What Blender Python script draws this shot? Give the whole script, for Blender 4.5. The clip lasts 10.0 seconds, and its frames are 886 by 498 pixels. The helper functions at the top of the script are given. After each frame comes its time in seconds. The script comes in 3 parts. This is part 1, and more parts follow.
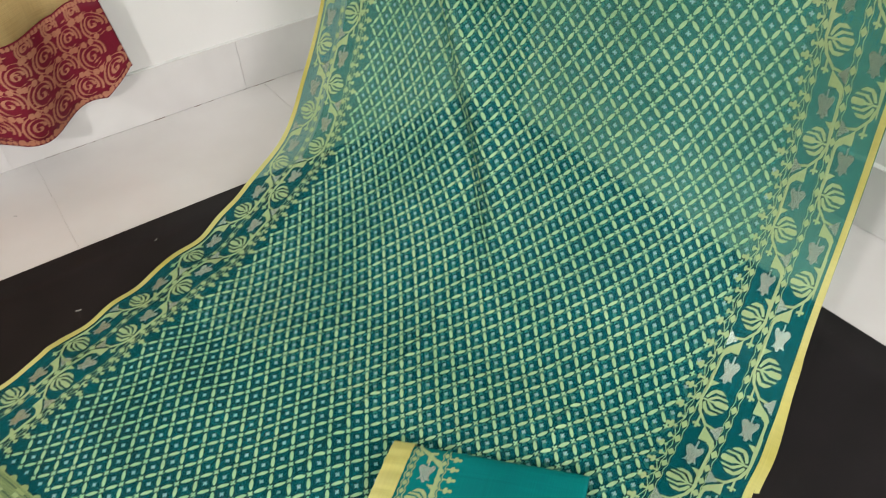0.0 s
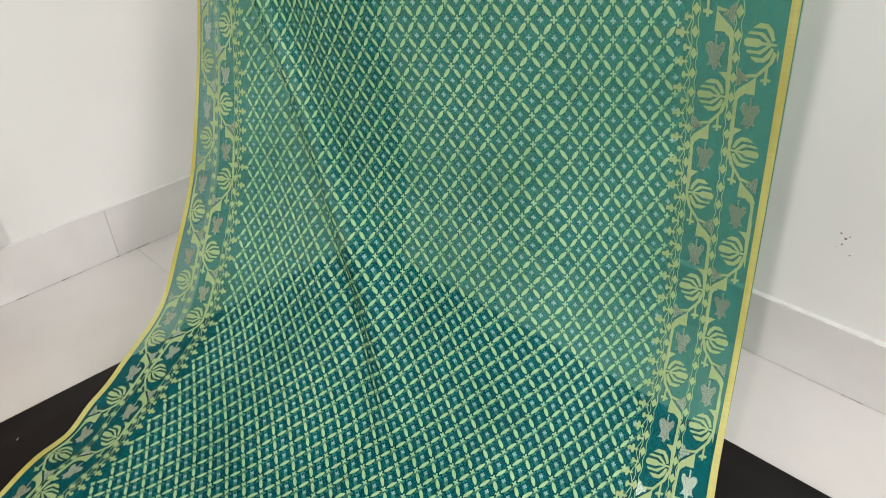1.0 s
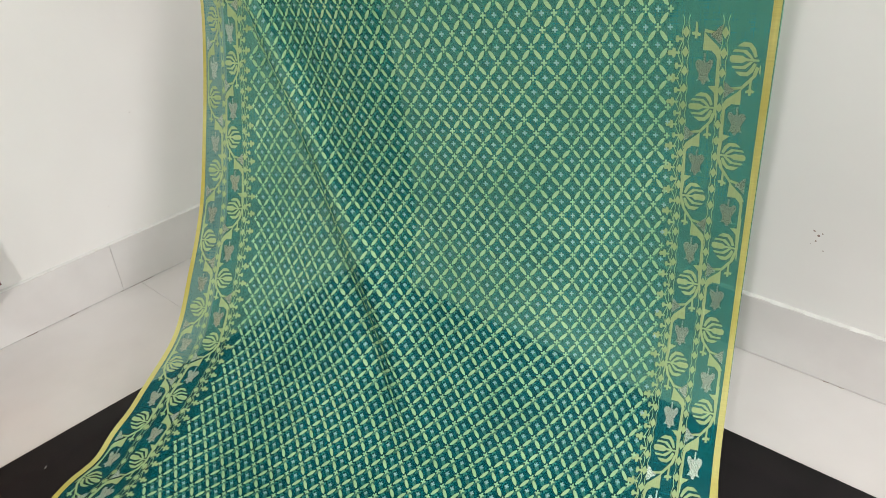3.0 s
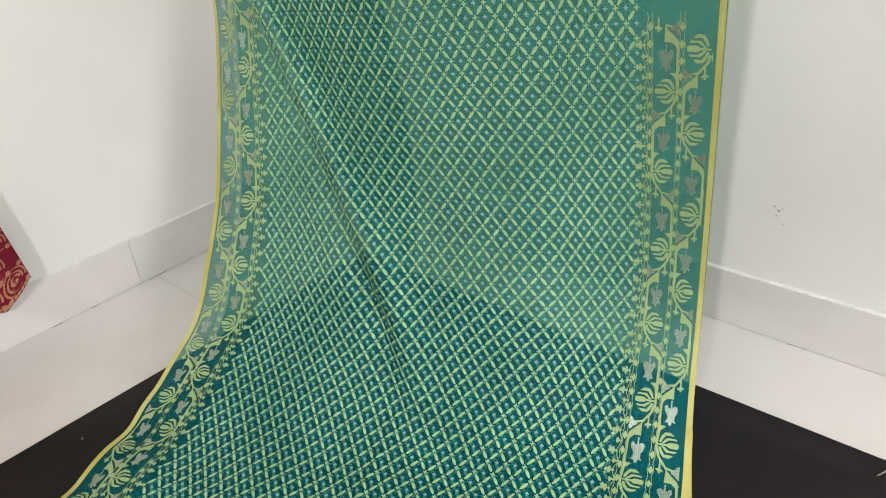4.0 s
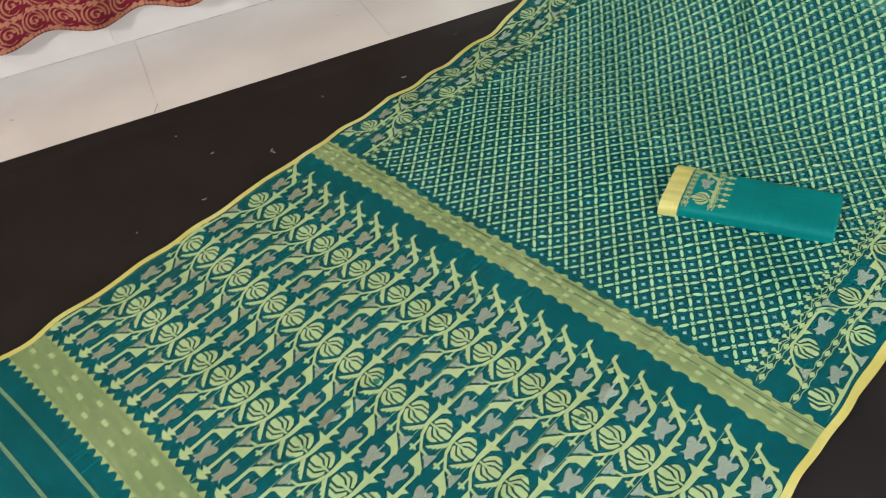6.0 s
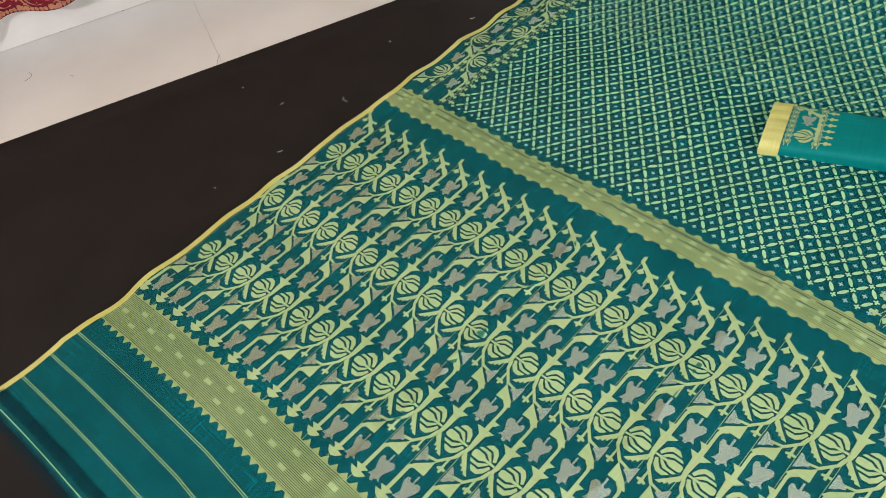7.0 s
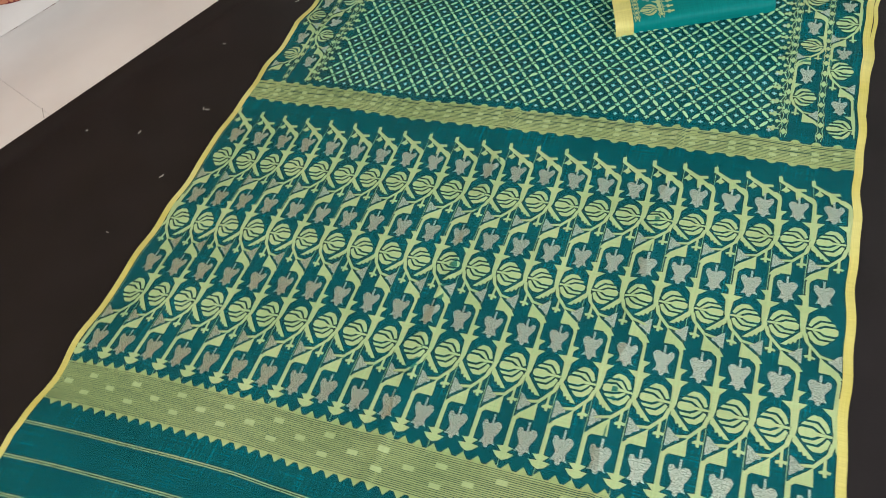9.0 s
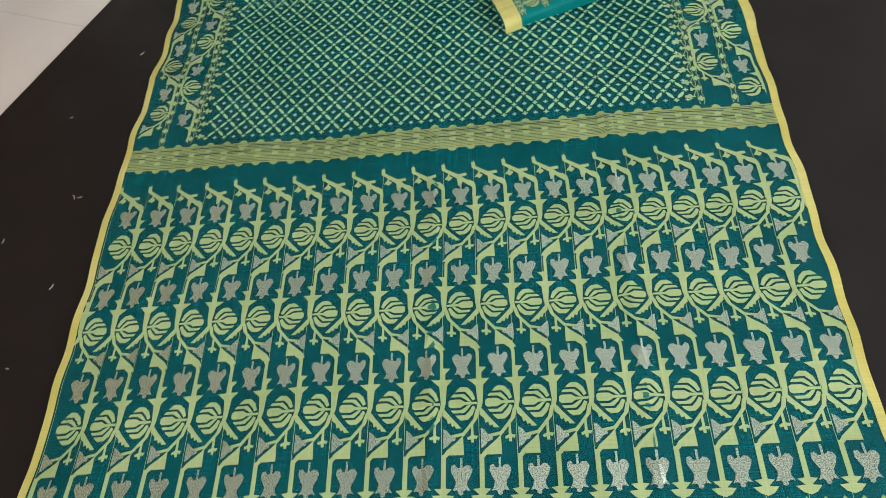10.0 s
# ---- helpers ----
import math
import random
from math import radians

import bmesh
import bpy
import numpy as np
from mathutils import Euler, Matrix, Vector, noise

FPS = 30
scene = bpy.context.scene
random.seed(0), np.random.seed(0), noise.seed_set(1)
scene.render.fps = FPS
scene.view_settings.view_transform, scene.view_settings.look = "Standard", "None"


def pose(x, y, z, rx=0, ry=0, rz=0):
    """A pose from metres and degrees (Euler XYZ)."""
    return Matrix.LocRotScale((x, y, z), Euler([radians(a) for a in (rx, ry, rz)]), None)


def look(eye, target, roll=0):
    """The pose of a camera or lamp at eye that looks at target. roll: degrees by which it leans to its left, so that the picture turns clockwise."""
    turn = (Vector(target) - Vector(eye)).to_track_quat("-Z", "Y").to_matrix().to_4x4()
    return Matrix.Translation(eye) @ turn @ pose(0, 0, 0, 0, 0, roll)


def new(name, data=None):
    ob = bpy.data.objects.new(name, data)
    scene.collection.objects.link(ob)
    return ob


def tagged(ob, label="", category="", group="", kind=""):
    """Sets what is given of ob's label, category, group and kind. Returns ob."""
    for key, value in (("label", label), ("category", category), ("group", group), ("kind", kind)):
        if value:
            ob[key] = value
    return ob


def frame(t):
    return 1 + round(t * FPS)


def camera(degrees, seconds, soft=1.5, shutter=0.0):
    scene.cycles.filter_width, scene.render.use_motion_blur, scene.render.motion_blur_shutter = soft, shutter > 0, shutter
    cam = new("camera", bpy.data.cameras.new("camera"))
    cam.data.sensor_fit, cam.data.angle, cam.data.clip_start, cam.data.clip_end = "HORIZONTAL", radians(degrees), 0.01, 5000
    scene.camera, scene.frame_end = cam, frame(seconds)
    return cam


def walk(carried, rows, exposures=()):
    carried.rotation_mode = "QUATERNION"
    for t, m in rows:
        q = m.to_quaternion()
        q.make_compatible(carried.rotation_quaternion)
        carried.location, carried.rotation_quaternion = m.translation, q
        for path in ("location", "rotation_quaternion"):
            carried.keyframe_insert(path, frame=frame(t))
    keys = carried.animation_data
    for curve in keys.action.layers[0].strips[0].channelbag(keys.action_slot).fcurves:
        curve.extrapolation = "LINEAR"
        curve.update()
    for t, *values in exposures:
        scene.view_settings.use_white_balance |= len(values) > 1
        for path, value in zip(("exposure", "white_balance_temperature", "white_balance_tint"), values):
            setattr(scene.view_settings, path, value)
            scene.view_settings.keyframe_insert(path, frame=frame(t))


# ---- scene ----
cam = camera(59.0, 10.0, soft=0.7, shutter=0.2)
PATH = [
    (0, (0.197, 0.364, 0.993), (-1.103, 1.169, -0.296), -4.3),
    (0.5, (0.161, 0.426, 1.005), (-1.118, 1.395, -0.189), -3.1),
    (1, (0.149, 0.435, 1.03), (-1.121, 1.555, -0.036), -4.0),
    (1.5, (0.164, 0.428, 1.046), (-1.108, 1.598, 0.039), -4.5),
    (2, (0.158, 0.408, 1.04), (-1.113, 1.584, 0.039), -5.6),
    (2.5, (0.165, 0.394, 1.051), (-1.102, 1.566, 0.042), -5.7),
    (2.7, (0.163, 0.372, 1.049), (-1.092, 1.563, 0.046), -5.2),
    (3.8, (0.212, 0.182, 1.098), (-0.988, 1.428, 0.095), -5.8),
    (4, (0.259, 0.181, 1.085), (-0.959, 1.426, 0.103), -5.8),
    (4.5, (0.303, 0.147, 1.066), (-0.916, 1.345, 0.028), -4.2),
    (4.8, (0.338, 0.119, 1.046), (-0.934, 1.161, -0.092), -4.6),
    (5, (0.348, 0.095, 1.037), (-0.941, 1.042, -0.162), -5.2),
    (5.5, (0.404, -0.014, 0.988), (-1.002, 0.637, -0.276), -7.3),
    (5.9, (0.465, -0.119, 0.981), (-0.917, 0.364, -0.383), -8.9),
    (6, (0.467, -0.15, 0.979), (-0.901, 0.324, -0.401), -7.9),
    (6.2, (0.48, -0.185, 0.973), (-0.883, 0.257, -0.422), -7.3),
    (7.3, (0.355, -0.271, 0.97), (-0.931, 0.103, -0.515), -12.1),
    (7.5, (0.349, -0.288, 0.967), (-0.925, 0.11, -0.523), -11.5),
    (8, (0.395, -0.387, 0.984), (-0.83, 0.196, -0.485), -12.2),
    (8.2, (0.398, -0.427, 0.985), (-0.757, 0.222, -0.513), -11.9),
    (8.5, (0.424, -0.476, 0.976), (-0.68, 0.246, -0.527), -11.1),
    (9, (0.324, -0.49, 0.932), (-0.721, 0.293, -0.583), -15.1),
    (9.4, (0.209, -0.485, 0.927), (-0.702, 0.384, -0.626), -15.6),
    (9.5, (0.196, -0.495, 0.919), (-0.688, 0.399, -0.637), -15.5),
    (10, (0.087, -0.517, 0.945), (-0.576, 0.489, -0.651), -13.4),
]
walk(cam, [(t, look(eye, target, roll)) for t, eye, target, roll in PATH], exposures=((0.0, -0.08), (4.8, -0.08), (7.3, -0.13), (9.5, -0.13), (10.0, -0.30)))

# ---- light: a bulb on the wall behind the camera, an added unseen window beside it ----
ROOM_W, ROOM_N, ROOM_E, ROOM_S, ROOM_H = -1.69, 1.667, 2.1, -2.4, 2.75
world = bpy.data.worlds.new("world")
world.use_nodes = True
world.node_tree.nodes["Background"].inputs[0].default_value = (0.8, 0.9, 1.0, 1)
world.node_tree.nodes["Background"].inputs[1].default_value = 1.0
scene.world = world
LAMP = (0.95, -2.20, 1.80)
lamp_data = bpy.data.lights.new("bulb_glow", "AREA")
lamp_data.shape, lamp_data.size = "DISK", 0.18
lamp_data.energy, lamp_data.color = 55.0, (1.0, 0.985, 0.965)
lamp = new("bulb_glow", lamp_data)
lamp.matrix_world = look(LAMP, (-0.6, 0.6, 0.3))
# unseen window opening, assumed on the east side; its area light adds side fill
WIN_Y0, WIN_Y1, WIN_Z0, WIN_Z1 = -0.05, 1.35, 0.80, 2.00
side_fill_data = bpy.data.lights.new("window_sky", "AREA")
side_fill_data.shape, side_fill_data.size, side_fill_data.size_y = "RECTANGLE", WIN_Z1 - WIN_Z0, WIN_Y1 - WIN_Y0
side_fill_data.energy, side_fill_data.color = 61.0, (1.0, 0.99, 0.97)
side_fill_lamp = new("window_sky", side_fill_data)
side_fill_lamp.matrix_world = look((ROOM_E + 0.03, (WIN_Y0 + WIN_Y1) / 2, (WIN_Z0 + WIN_Z1) / 2), (0, (WIN_Y0 + WIN_Y1) / 2, (WIN_Z0 + WIN_Z1) / 2))

# ---- materials ----


def material(name, colour, rough=0.6, metal=0.0, colour2=None, scale=20.0, detail=6.0, bump=0.0, bump_scale=200.0, sheen=0.0, spec=0.5, low=0.35, high=0.65):
    m = bpy.data.materials.new(name)
    m.use_nodes = True
    t = m.node_tree
    b = t.nodes["Principled BSDF"]
    b.inputs["Roughness"].default_value, b.inputs["Metallic"].default_value = rough, metal
    b.inputs["Specular IOR Level"].default_value = spec
    b.inputs["Sheen Weight"].default_value = sheen
    b.inputs["Base Color"].default_value = (*colour, 1)
    co = t.nodes.new("ShaderNodeTexCoord")
    if colour2:
        n = t.nodes.new("ShaderNodeTexNoise")
        n.inputs["Scale"].default_value, n.inputs["Detail"].default_value = scale, detail
        r = t.nodes.new("ShaderNodeValToRGB")
        r.color_ramp.elements[0].position, r.color_ramp.elements[1].position = low, high
        r.color_ramp.elements[0].color, r.color_ramp.elements[1].color = (*colour, 1), (*colour2, 1)
        t.links.new(co.outputs["Object"], n.inputs["Vector"])
        t.links.new(n.outputs["Fac"], r.inputs["Fac"])
        t.links.new(r.outputs["Color"], b.inputs["Base Color"])
    if bump:
        n = t.nodes.new("ShaderNodeTexNoise")
        n.inputs["Scale"].default_value, n.inputs["Detail"].default_value = bump_scale, 3
        u = t.nodes.new("ShaderNodeBump")
        u.inputs["Strength"].default_value, u.inputs["Distance"].default_value = bump, 0.002
        t.links.new(co.outputs["Object"], n.inputs["Vector"])
        t.links.new(n.outputs["Fac"], u.inputs["Height"])
        t.links.new(u.outputs["Normal"], b.inputs["Normal"])
    return m


def weave_material(name, colour, colour2, clear, rough=0.5, threads=800.0):
    """A sheer handloom cloth: thread ribs along its UV, slubs, and open gaps that let the ground show."""
    m = material(name, colour, rough, colour2=colour2, scale=7.0, spec=0.12)
    t = m.node_tree
    b = t.nodes["Principled BSDF"]
    uv = t.nodes.new("ShaderNodeUVMap")
    heights = []
    for along in (0, 1):
        mp = t.nodes.new("ShaderNodeMapping")
        mp.inputs["Scale"].default_value = (threads, 12, 1) if along == 0 else (12, threads, 1)
        n = t.nodes.new("ShaderNodeTexNoise")
        n.inputs["Scale"].default_value, n.inputs["Detail"].default_value = 1.0, 2
        t.links.new(uv.outputs["UV"], mp.inputs["Vector"])
        t.links.new(mp.outputs["Vector"], n.inputs["Vector"])
        heights.append(n)
    add = t.nodes.new("ShaderNodeMath")
    add.operation = "ADD"
    t.links.new(heights[0].outputs["Fac"], add.inputs[0])
    t.links.new(heights[1].outputs["Fac"], add.inputs[1])
    u = t.nodes.new("ShaderNodeBump")
    u.inputs["Strength"].default_value, u.inputs["Distance"].default_value = 0.05 if clear else 0.10, 0.0008
    t.links.new(add.outputs[0], u.inputs["Height"])
    t.links.new(u.outputs["Normal"], b.inputs["Normal"])
    slub = t.nodes.new("ShaderNodeMapRange")
    slub.inputs["From Min"].default_value, slub.inputs["From Max"].default_value = 0.72, 1.28
    slub.inputs["To Min"].default_value, slub.inputs["To Max"].default_value = 0.88, 1.12
    t.links.new(add.outputs[0], slub.inputs["Value"])
    shade = t.nodes.new("ShaderNodeVectorMath")
    shade.operation = "SCALE"
    t.links.new(b.inputs["Base Color"].links[0].from_socket, shade.inputs[0])
    t.links.new(slub.outputs[0], shade.inputs["Scale"])
    t.links.new(shade.outputs[0], b.inputs["Base Color"])
    if clear > 0:
        gaps = t.nodes.new("ShaderNodeMapRange")
        gaps.inputs["From Min"].default_value, gaps.inputs["From Max"].default_value = 0.75, 1.25
        gaps.inputs["To Min"].default_value, gaps.inputs["To Max"].default_value = min(1.0, clear + 0.030), clear - 0.030
        t.links.new(add.outputs[0], gaps.inputs["Value"])
        see = t.nodes.new("ShaderNodeBsdfTransparent")
        see.inputs["Color"].default_value = (0.74, 1.0, 0.81, 1)
        glow = t.nodes.new("ShaderNodeBsdfTranslucent")
        glow.inputs["Color"].default_value = (*[min(1, c * 1.5) for c in colour2], 1)
        mix1, mix2 = t.nodes.new("ShaderNodeMixShader"), t.nodes.new("ShaderNodeMixShader")
        mix1.inputs["Fac"].default_value = 0.20
        t.links.new(b.outputs[0], mix1.inputs[1])
        t.links.new(glow.outputs[0], mix1.inputs[2])
        t.links.new(gaps.outputs[0], mix2.inputs["Fac"])
        t.links.new(mix1.outputs[0], mix2.inputs[1])
        t.links.new(see.outputs[0], mix2.inputs[2])
        t.links.new(mix2.outputs[0], t.nodes["Material Output"].inputs["Surface"])
    return m


def zari_material(name, colour, colour2):
    """Flat metal thread laid along the weft: it shines across the thread and is dull along it."""
    m = bpy.data.materials.new(name)
    m.use_nodes = True
    t = m.node_tree
    b = t.nodes["Principled BSDF"]
    b.inputs["Metallic"].default_value, b.inputs["Roughness"].default_value = 0.66, 0.42
    b.inputs["Anisotropic"].default_value, b.inputs["Anisotropic Rotation"].default_value = 0.90, 0.25
    tangent = t.nodes.new("ShaderNodeTangent")
    tangent.direction_type, tangent.uv_map = "UV_MAP", "UVMap"
    t.links.new(tangent.outputs[0], b.inputs["Tangent"])
    uv = t.nodes.new("ShaderNodeUVMap")
    fleck = t.nodes.new("ShaderNodeTexNoise")
    fleck.inputs["Scale"].default_value, fleck.inputs["Detail"].default_value = 620.0, 3
    t.links.new(uv.outputs["UV"], fleck.inputs["Vector"])
    r = t.nodes.new("ShaderNodeValToRGB")
    r.color_ramp.elements[0].position, r.color_ramp.elements[1].position = 0.36, 0.60
    r.color_ramp.elements[0].color, r.color_ramp.elements[1].color = (*colour, 1), (*colour2, 1)
    t.links.new(fleck.outputs["Fac"], r.inputs["Fac"])
    t.links.new(r.outputs["Color"], b.inputs["Base Color"])
    b.inputs["Alpha"].default_value = 0.74
    u = t.nodes.new("ShaderNodeBump")
    u.inputs["Strength"].default_value, u.inputs["Distance"].default_value = 0.35, 0.0008
    t.links.new(fleck.outputs["Fac"], u.inputs["Height"])
    t.links.new(u.outputs["Normal"], b.inputs["Normal"])
    return m


TEAL = weave_material("teal_cotton_silk", (0.000, 0.140, 0.170), (0.000, 0.178, 0.212), 0.37)
TEAL_BACK = weave_material("teal_single_layer", (0.000, 0.170, 0.165), (0.000, 0.210, 0.200), 0.72)
TEAL_SOLID = weave_material("teal_folded_cloth", (0.000, 0.165, 0.165), (0.000, 0.195, 0.195), 0.0)
DARK_WEFT = weave_material("dark_olive_weft", (0.030, 0.075, 0.050), (0.050, 0.105, 0.070), 0.0)
FRINGE = material("teal_black_thread", (0.003, 0.025, 0.040), 0.8, spec=0.1)
LIME = weave_material("lime_weave", (0.325, 0.430, 0.205), (0.395, 0.495, 0.255), 0.0, 0.65, 900.0)
LEAF_LIME = weave_material("leaf_weave", (0.31, 0.51, 0.275), (0.42, 0.60, 0.345), 0.0, 0.65, 900.0)
BAND = weave_material("lime_band_weave", (0.27, 0.36, 0.150), (0.33, 0.41, 0.18), 0.0, 0.65, 900.0)
YELLOW = weave_material("yellow_selvedge", (0.50, 0.45, 0.11), (0.62, 0.59, 0.23), 0.0, 0.6, 900.0)
SILVER = zari_material("silver_zari", (0.14, 0.205, 0.150), (0.72, 0.82, 0.70))
STAR = weave_material("pale_star_thread", (0.36, 0.54, 0.52), (0.52, 0.70, 0.68), 0.22, 0.55, 900.0)
# same leaf thread, colour lightened to offset the dim light behind the cloth
LEAF_BACK = weave_material("leaf_weave_lightened", (0.48, 0.70, 0.54), (0.58, 0.78, 0.62), 0.10, 0.65, 900.0)
PAINT = material("white_wall_paint", (0.75, 0.725, 0.708), 0.7, colour2=(0.815, 0.793, 0.778), scale=1.6, bump=0.12, bump_scale=60.0)
SKIRT = material("pale_skirting_tile", (0.63, 0.60, 0.59), 0.35, colour2=(0.71, 0.685, 0.675), scale=5.0, bump=0.05, bump_scale=30.0)
TILE = material("white_floor_tile", (0.71, 0.68, 0.665), 0.16, colour2=(0.78, 0.755, 0.745), scale=3.5, bump=0.03, bump_scale=14.0)
GROUT = material("pale_grout", (0.46, 0.41, 0.37), 0.9, colour2=(0.68, 0.65, 0.61), scale=14.0)
MAT = material("dark_mat", (0.0086, 0.0070, 0.0078), 0.60, colour2=(0.0130, 0.0106, 0.0118), scale=9.0, bump=0.25, bump_scale=900.0, spec=0.20)
CEIL = material("white_ceiling_paint", (0.78, 0.78, 0.77), 0.8, colour2=(0.82, 0.82, 0.81), scale=2.0)
GOLD = weave_material("gold_satin", (0.50, 0.33, 0.13), (0.66, 0.48, 0.23), 0.0, 0.27, 700.0)
MAROON = weave_material("maroon_satin", (0.135, 0.008, 0.020), (0.18, 0.012, 0.028), 0.0, 0.45, 700.0)
SCROLL = weave_material("bronze_embroidery", (0.33, 0.125, 0.075), (0.45, 0.20, 0.125), 0.0, 0.55, 700.0)
LINT = material("white_lint", (0.65, 0.64, 0.60), 0.9)
DARK_LINT = material("dark_hair_thread", (0.04, 0.035, 0.03), 0.7)
BATTEN = material("white_plastic", (0.8, 0.8, 0.8), 0.4)
GLASS = material("window_glass", (1, 1, 1), 0.02)
GLASS.node_tree.nodes["Principled BSDF"].inputs["Transmission Weight"].default_value = 1.0
BULB = bpy.data.materials.new("lit_diffuser")
BULB.use_nodes = True
BULB.node_tree.nodes["Principled BSDF"].inputs["Emission Color"].default_value = (1, 0.96, 0.9, 1)
BULB.node_tree.nodes["Principled BSDF"].inputs["Emission Strength"].default_value = 6.0

# ---- mesh helpers ----


def root(name, place=(0, 0, 0)):
    ob = new(name)
    ob.location = place
    return ob


def mesh_object(name, verts, faces, mat, parent=None, label="", uvs=None, smooth=True, kind=""):
    me = bpy.data.meshes.new(name)
    me.from_pydata([tuple(v) for v in verts], [], faces)
    me.materials.append(mat)
    if uvs is not None:
        layer = me.uv_layers.new(name="UVMap")
        index = np.empty(len(me.loops), dtype=np.int32)
        me.loops.foreach_get("vertex_index", index)
        layer.data.foreach_set("uv", np.asarray(uvs, dtype=np.float32)[index].ravel())
    me.polygons.foreach_set("use_smooth", [smooth] * len(me.polygons))
    me.update()
    ob = new(name, me)
    if parent:
        ob.parent = parent
        ob.matrix_parent_inverse = parent.matrix_basis.inverted() if parent.parent is None else Matrix()
    return tagged(ob, label=label, kind=kind)


def box(name, lo, hi, mat, parent=None, label="", bevel=0.0, kind=""):
    bm = bmesh.new()
    bmesh.ops.create_cube(bm, size=1)
    for v in bm.verts:
        v.co = Vector([l + (h - l) * (c + 0.5) for l, h, c in zip(lo, hi, v.co)])
    if bevel:
        bmesh.ops.bevel(bm, geom=bm.edges[:], offset=bevel, segments=2, affect="EDGES")
    me = bpy.data.meshes.new(name)
    bm.to_mesh(me)
    bm.free()
    me.materials.append(mat)
    ob = new(name, me)
    if parent:
        ob.parent = parent
        ob.matrix_parent_inverse = parent.matrix_basis.inverted()
    return tagged(ob, label=label, kind=kind)


# ---- the room ----
T = 0.12
tagged(box("wall_west", (ROOM_W - T, ROOM_S - T, -0.05), (ROOM_W, ROOM_N + T, ROOM_H), PAINT), "white painted wall behind the gold and maroon curtain", "wall", kind="structure")
tagged(box("wall_north", (ROOM_W, ROOM_N, -0.05), (ROOM_E + T, ROOM_N + T, ROOM_H), PAINT), "white painted wall beside the hanging saree", "wall", kind="structure")


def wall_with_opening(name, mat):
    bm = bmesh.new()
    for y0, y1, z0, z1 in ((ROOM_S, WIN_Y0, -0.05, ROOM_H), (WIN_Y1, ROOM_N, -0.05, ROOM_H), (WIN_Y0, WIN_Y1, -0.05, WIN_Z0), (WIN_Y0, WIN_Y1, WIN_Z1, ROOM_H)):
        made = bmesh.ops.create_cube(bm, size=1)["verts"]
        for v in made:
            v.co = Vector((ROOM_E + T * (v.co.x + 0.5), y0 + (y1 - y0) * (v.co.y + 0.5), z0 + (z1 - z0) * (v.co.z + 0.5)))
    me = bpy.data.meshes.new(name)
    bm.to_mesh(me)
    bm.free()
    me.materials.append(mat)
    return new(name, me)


tagged(wall_with_opening("wall_east", PAINT), "plain white painted wall with an added, unseen window opening", "wall", kind="structure")
# this window and its opening are added to carry the fill from the east
window = tagged(root("window_1", (ROOM_E + 0.08, WIN_Y0, WIN_Z0)), "unseen window added for side light, white frame with clear panes", "window", kind="structure")
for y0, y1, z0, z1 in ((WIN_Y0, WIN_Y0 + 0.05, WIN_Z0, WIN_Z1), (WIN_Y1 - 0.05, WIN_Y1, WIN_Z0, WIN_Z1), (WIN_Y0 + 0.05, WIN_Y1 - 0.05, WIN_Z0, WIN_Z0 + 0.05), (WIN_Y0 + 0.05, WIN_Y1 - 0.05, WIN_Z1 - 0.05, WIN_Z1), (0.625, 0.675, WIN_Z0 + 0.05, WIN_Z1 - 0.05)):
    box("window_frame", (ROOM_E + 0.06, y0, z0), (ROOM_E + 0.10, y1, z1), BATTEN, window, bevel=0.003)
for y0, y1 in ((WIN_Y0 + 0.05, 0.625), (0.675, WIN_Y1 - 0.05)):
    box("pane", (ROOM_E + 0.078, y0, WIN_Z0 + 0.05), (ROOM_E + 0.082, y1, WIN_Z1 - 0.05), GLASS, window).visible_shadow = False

tagged(box("wall_south", (ROOM_W, ROOM_S - T, -0.05), (ROOM_E + T, ROOM_S, ROOM_H), PAINT), "plain white painted wall behind the camera", "wall", kind="structure")
tagged(box("ceiling", (ROOM_W - T, ROOM_S - T, ROOM_H), (ROOM_E + T, ROOM_N + T, ROOM_H + 0.1), CEIL), "plain white painted ceiling", "ceiling", kind="structure")

# ---- wall lamp ----
wall_lamp = tagged(root("wall_lamp", (LAMP[0], ROOM_S, LAMP[2])), "white bulb lamp on a round base on the wall", "lamp")


def turned(name, rings, mat):
    """A turned body along y from rings of (y, radius)."""
    n, v = 24, []
    for y, r in rings:
        v += [(LAMP[0] + r * math.cos(2 * math.pi * k / n), y, LAMP[2] + r * math.sin(2 * math.pi * k / n)) for k in range(n)]
    f = [(j * n + k, j * n + (k + 1) % n, (j + 1) * n + (k + 1) % n, (j + 1) * n + k) for j in range(len(rings) - 1) for k in range(n)]
    f += [tuple(range(n))[::-1], tuple((len(rings) - 1) * n + k for k in range(n))]
    mesh_object(name, v, f, mat, wall_lamp)


turned("base", [(ROOM_S, 0.05), (ROOM_S + 0.02, 0.05), (ROOM_S + 0.035, 0.03), (ROOM_S + 0.07, 0.022)], BATTEN)
turned("bulb", [(ROOM_S + 0.07, 0.02), (ROOM_S + 0.10, 0.03), (ROOM_S + 0.13, 0.036), (ROOM_S + 0.16, 0.03), (ROOM_S + 0.175, 0.012)], BULB)

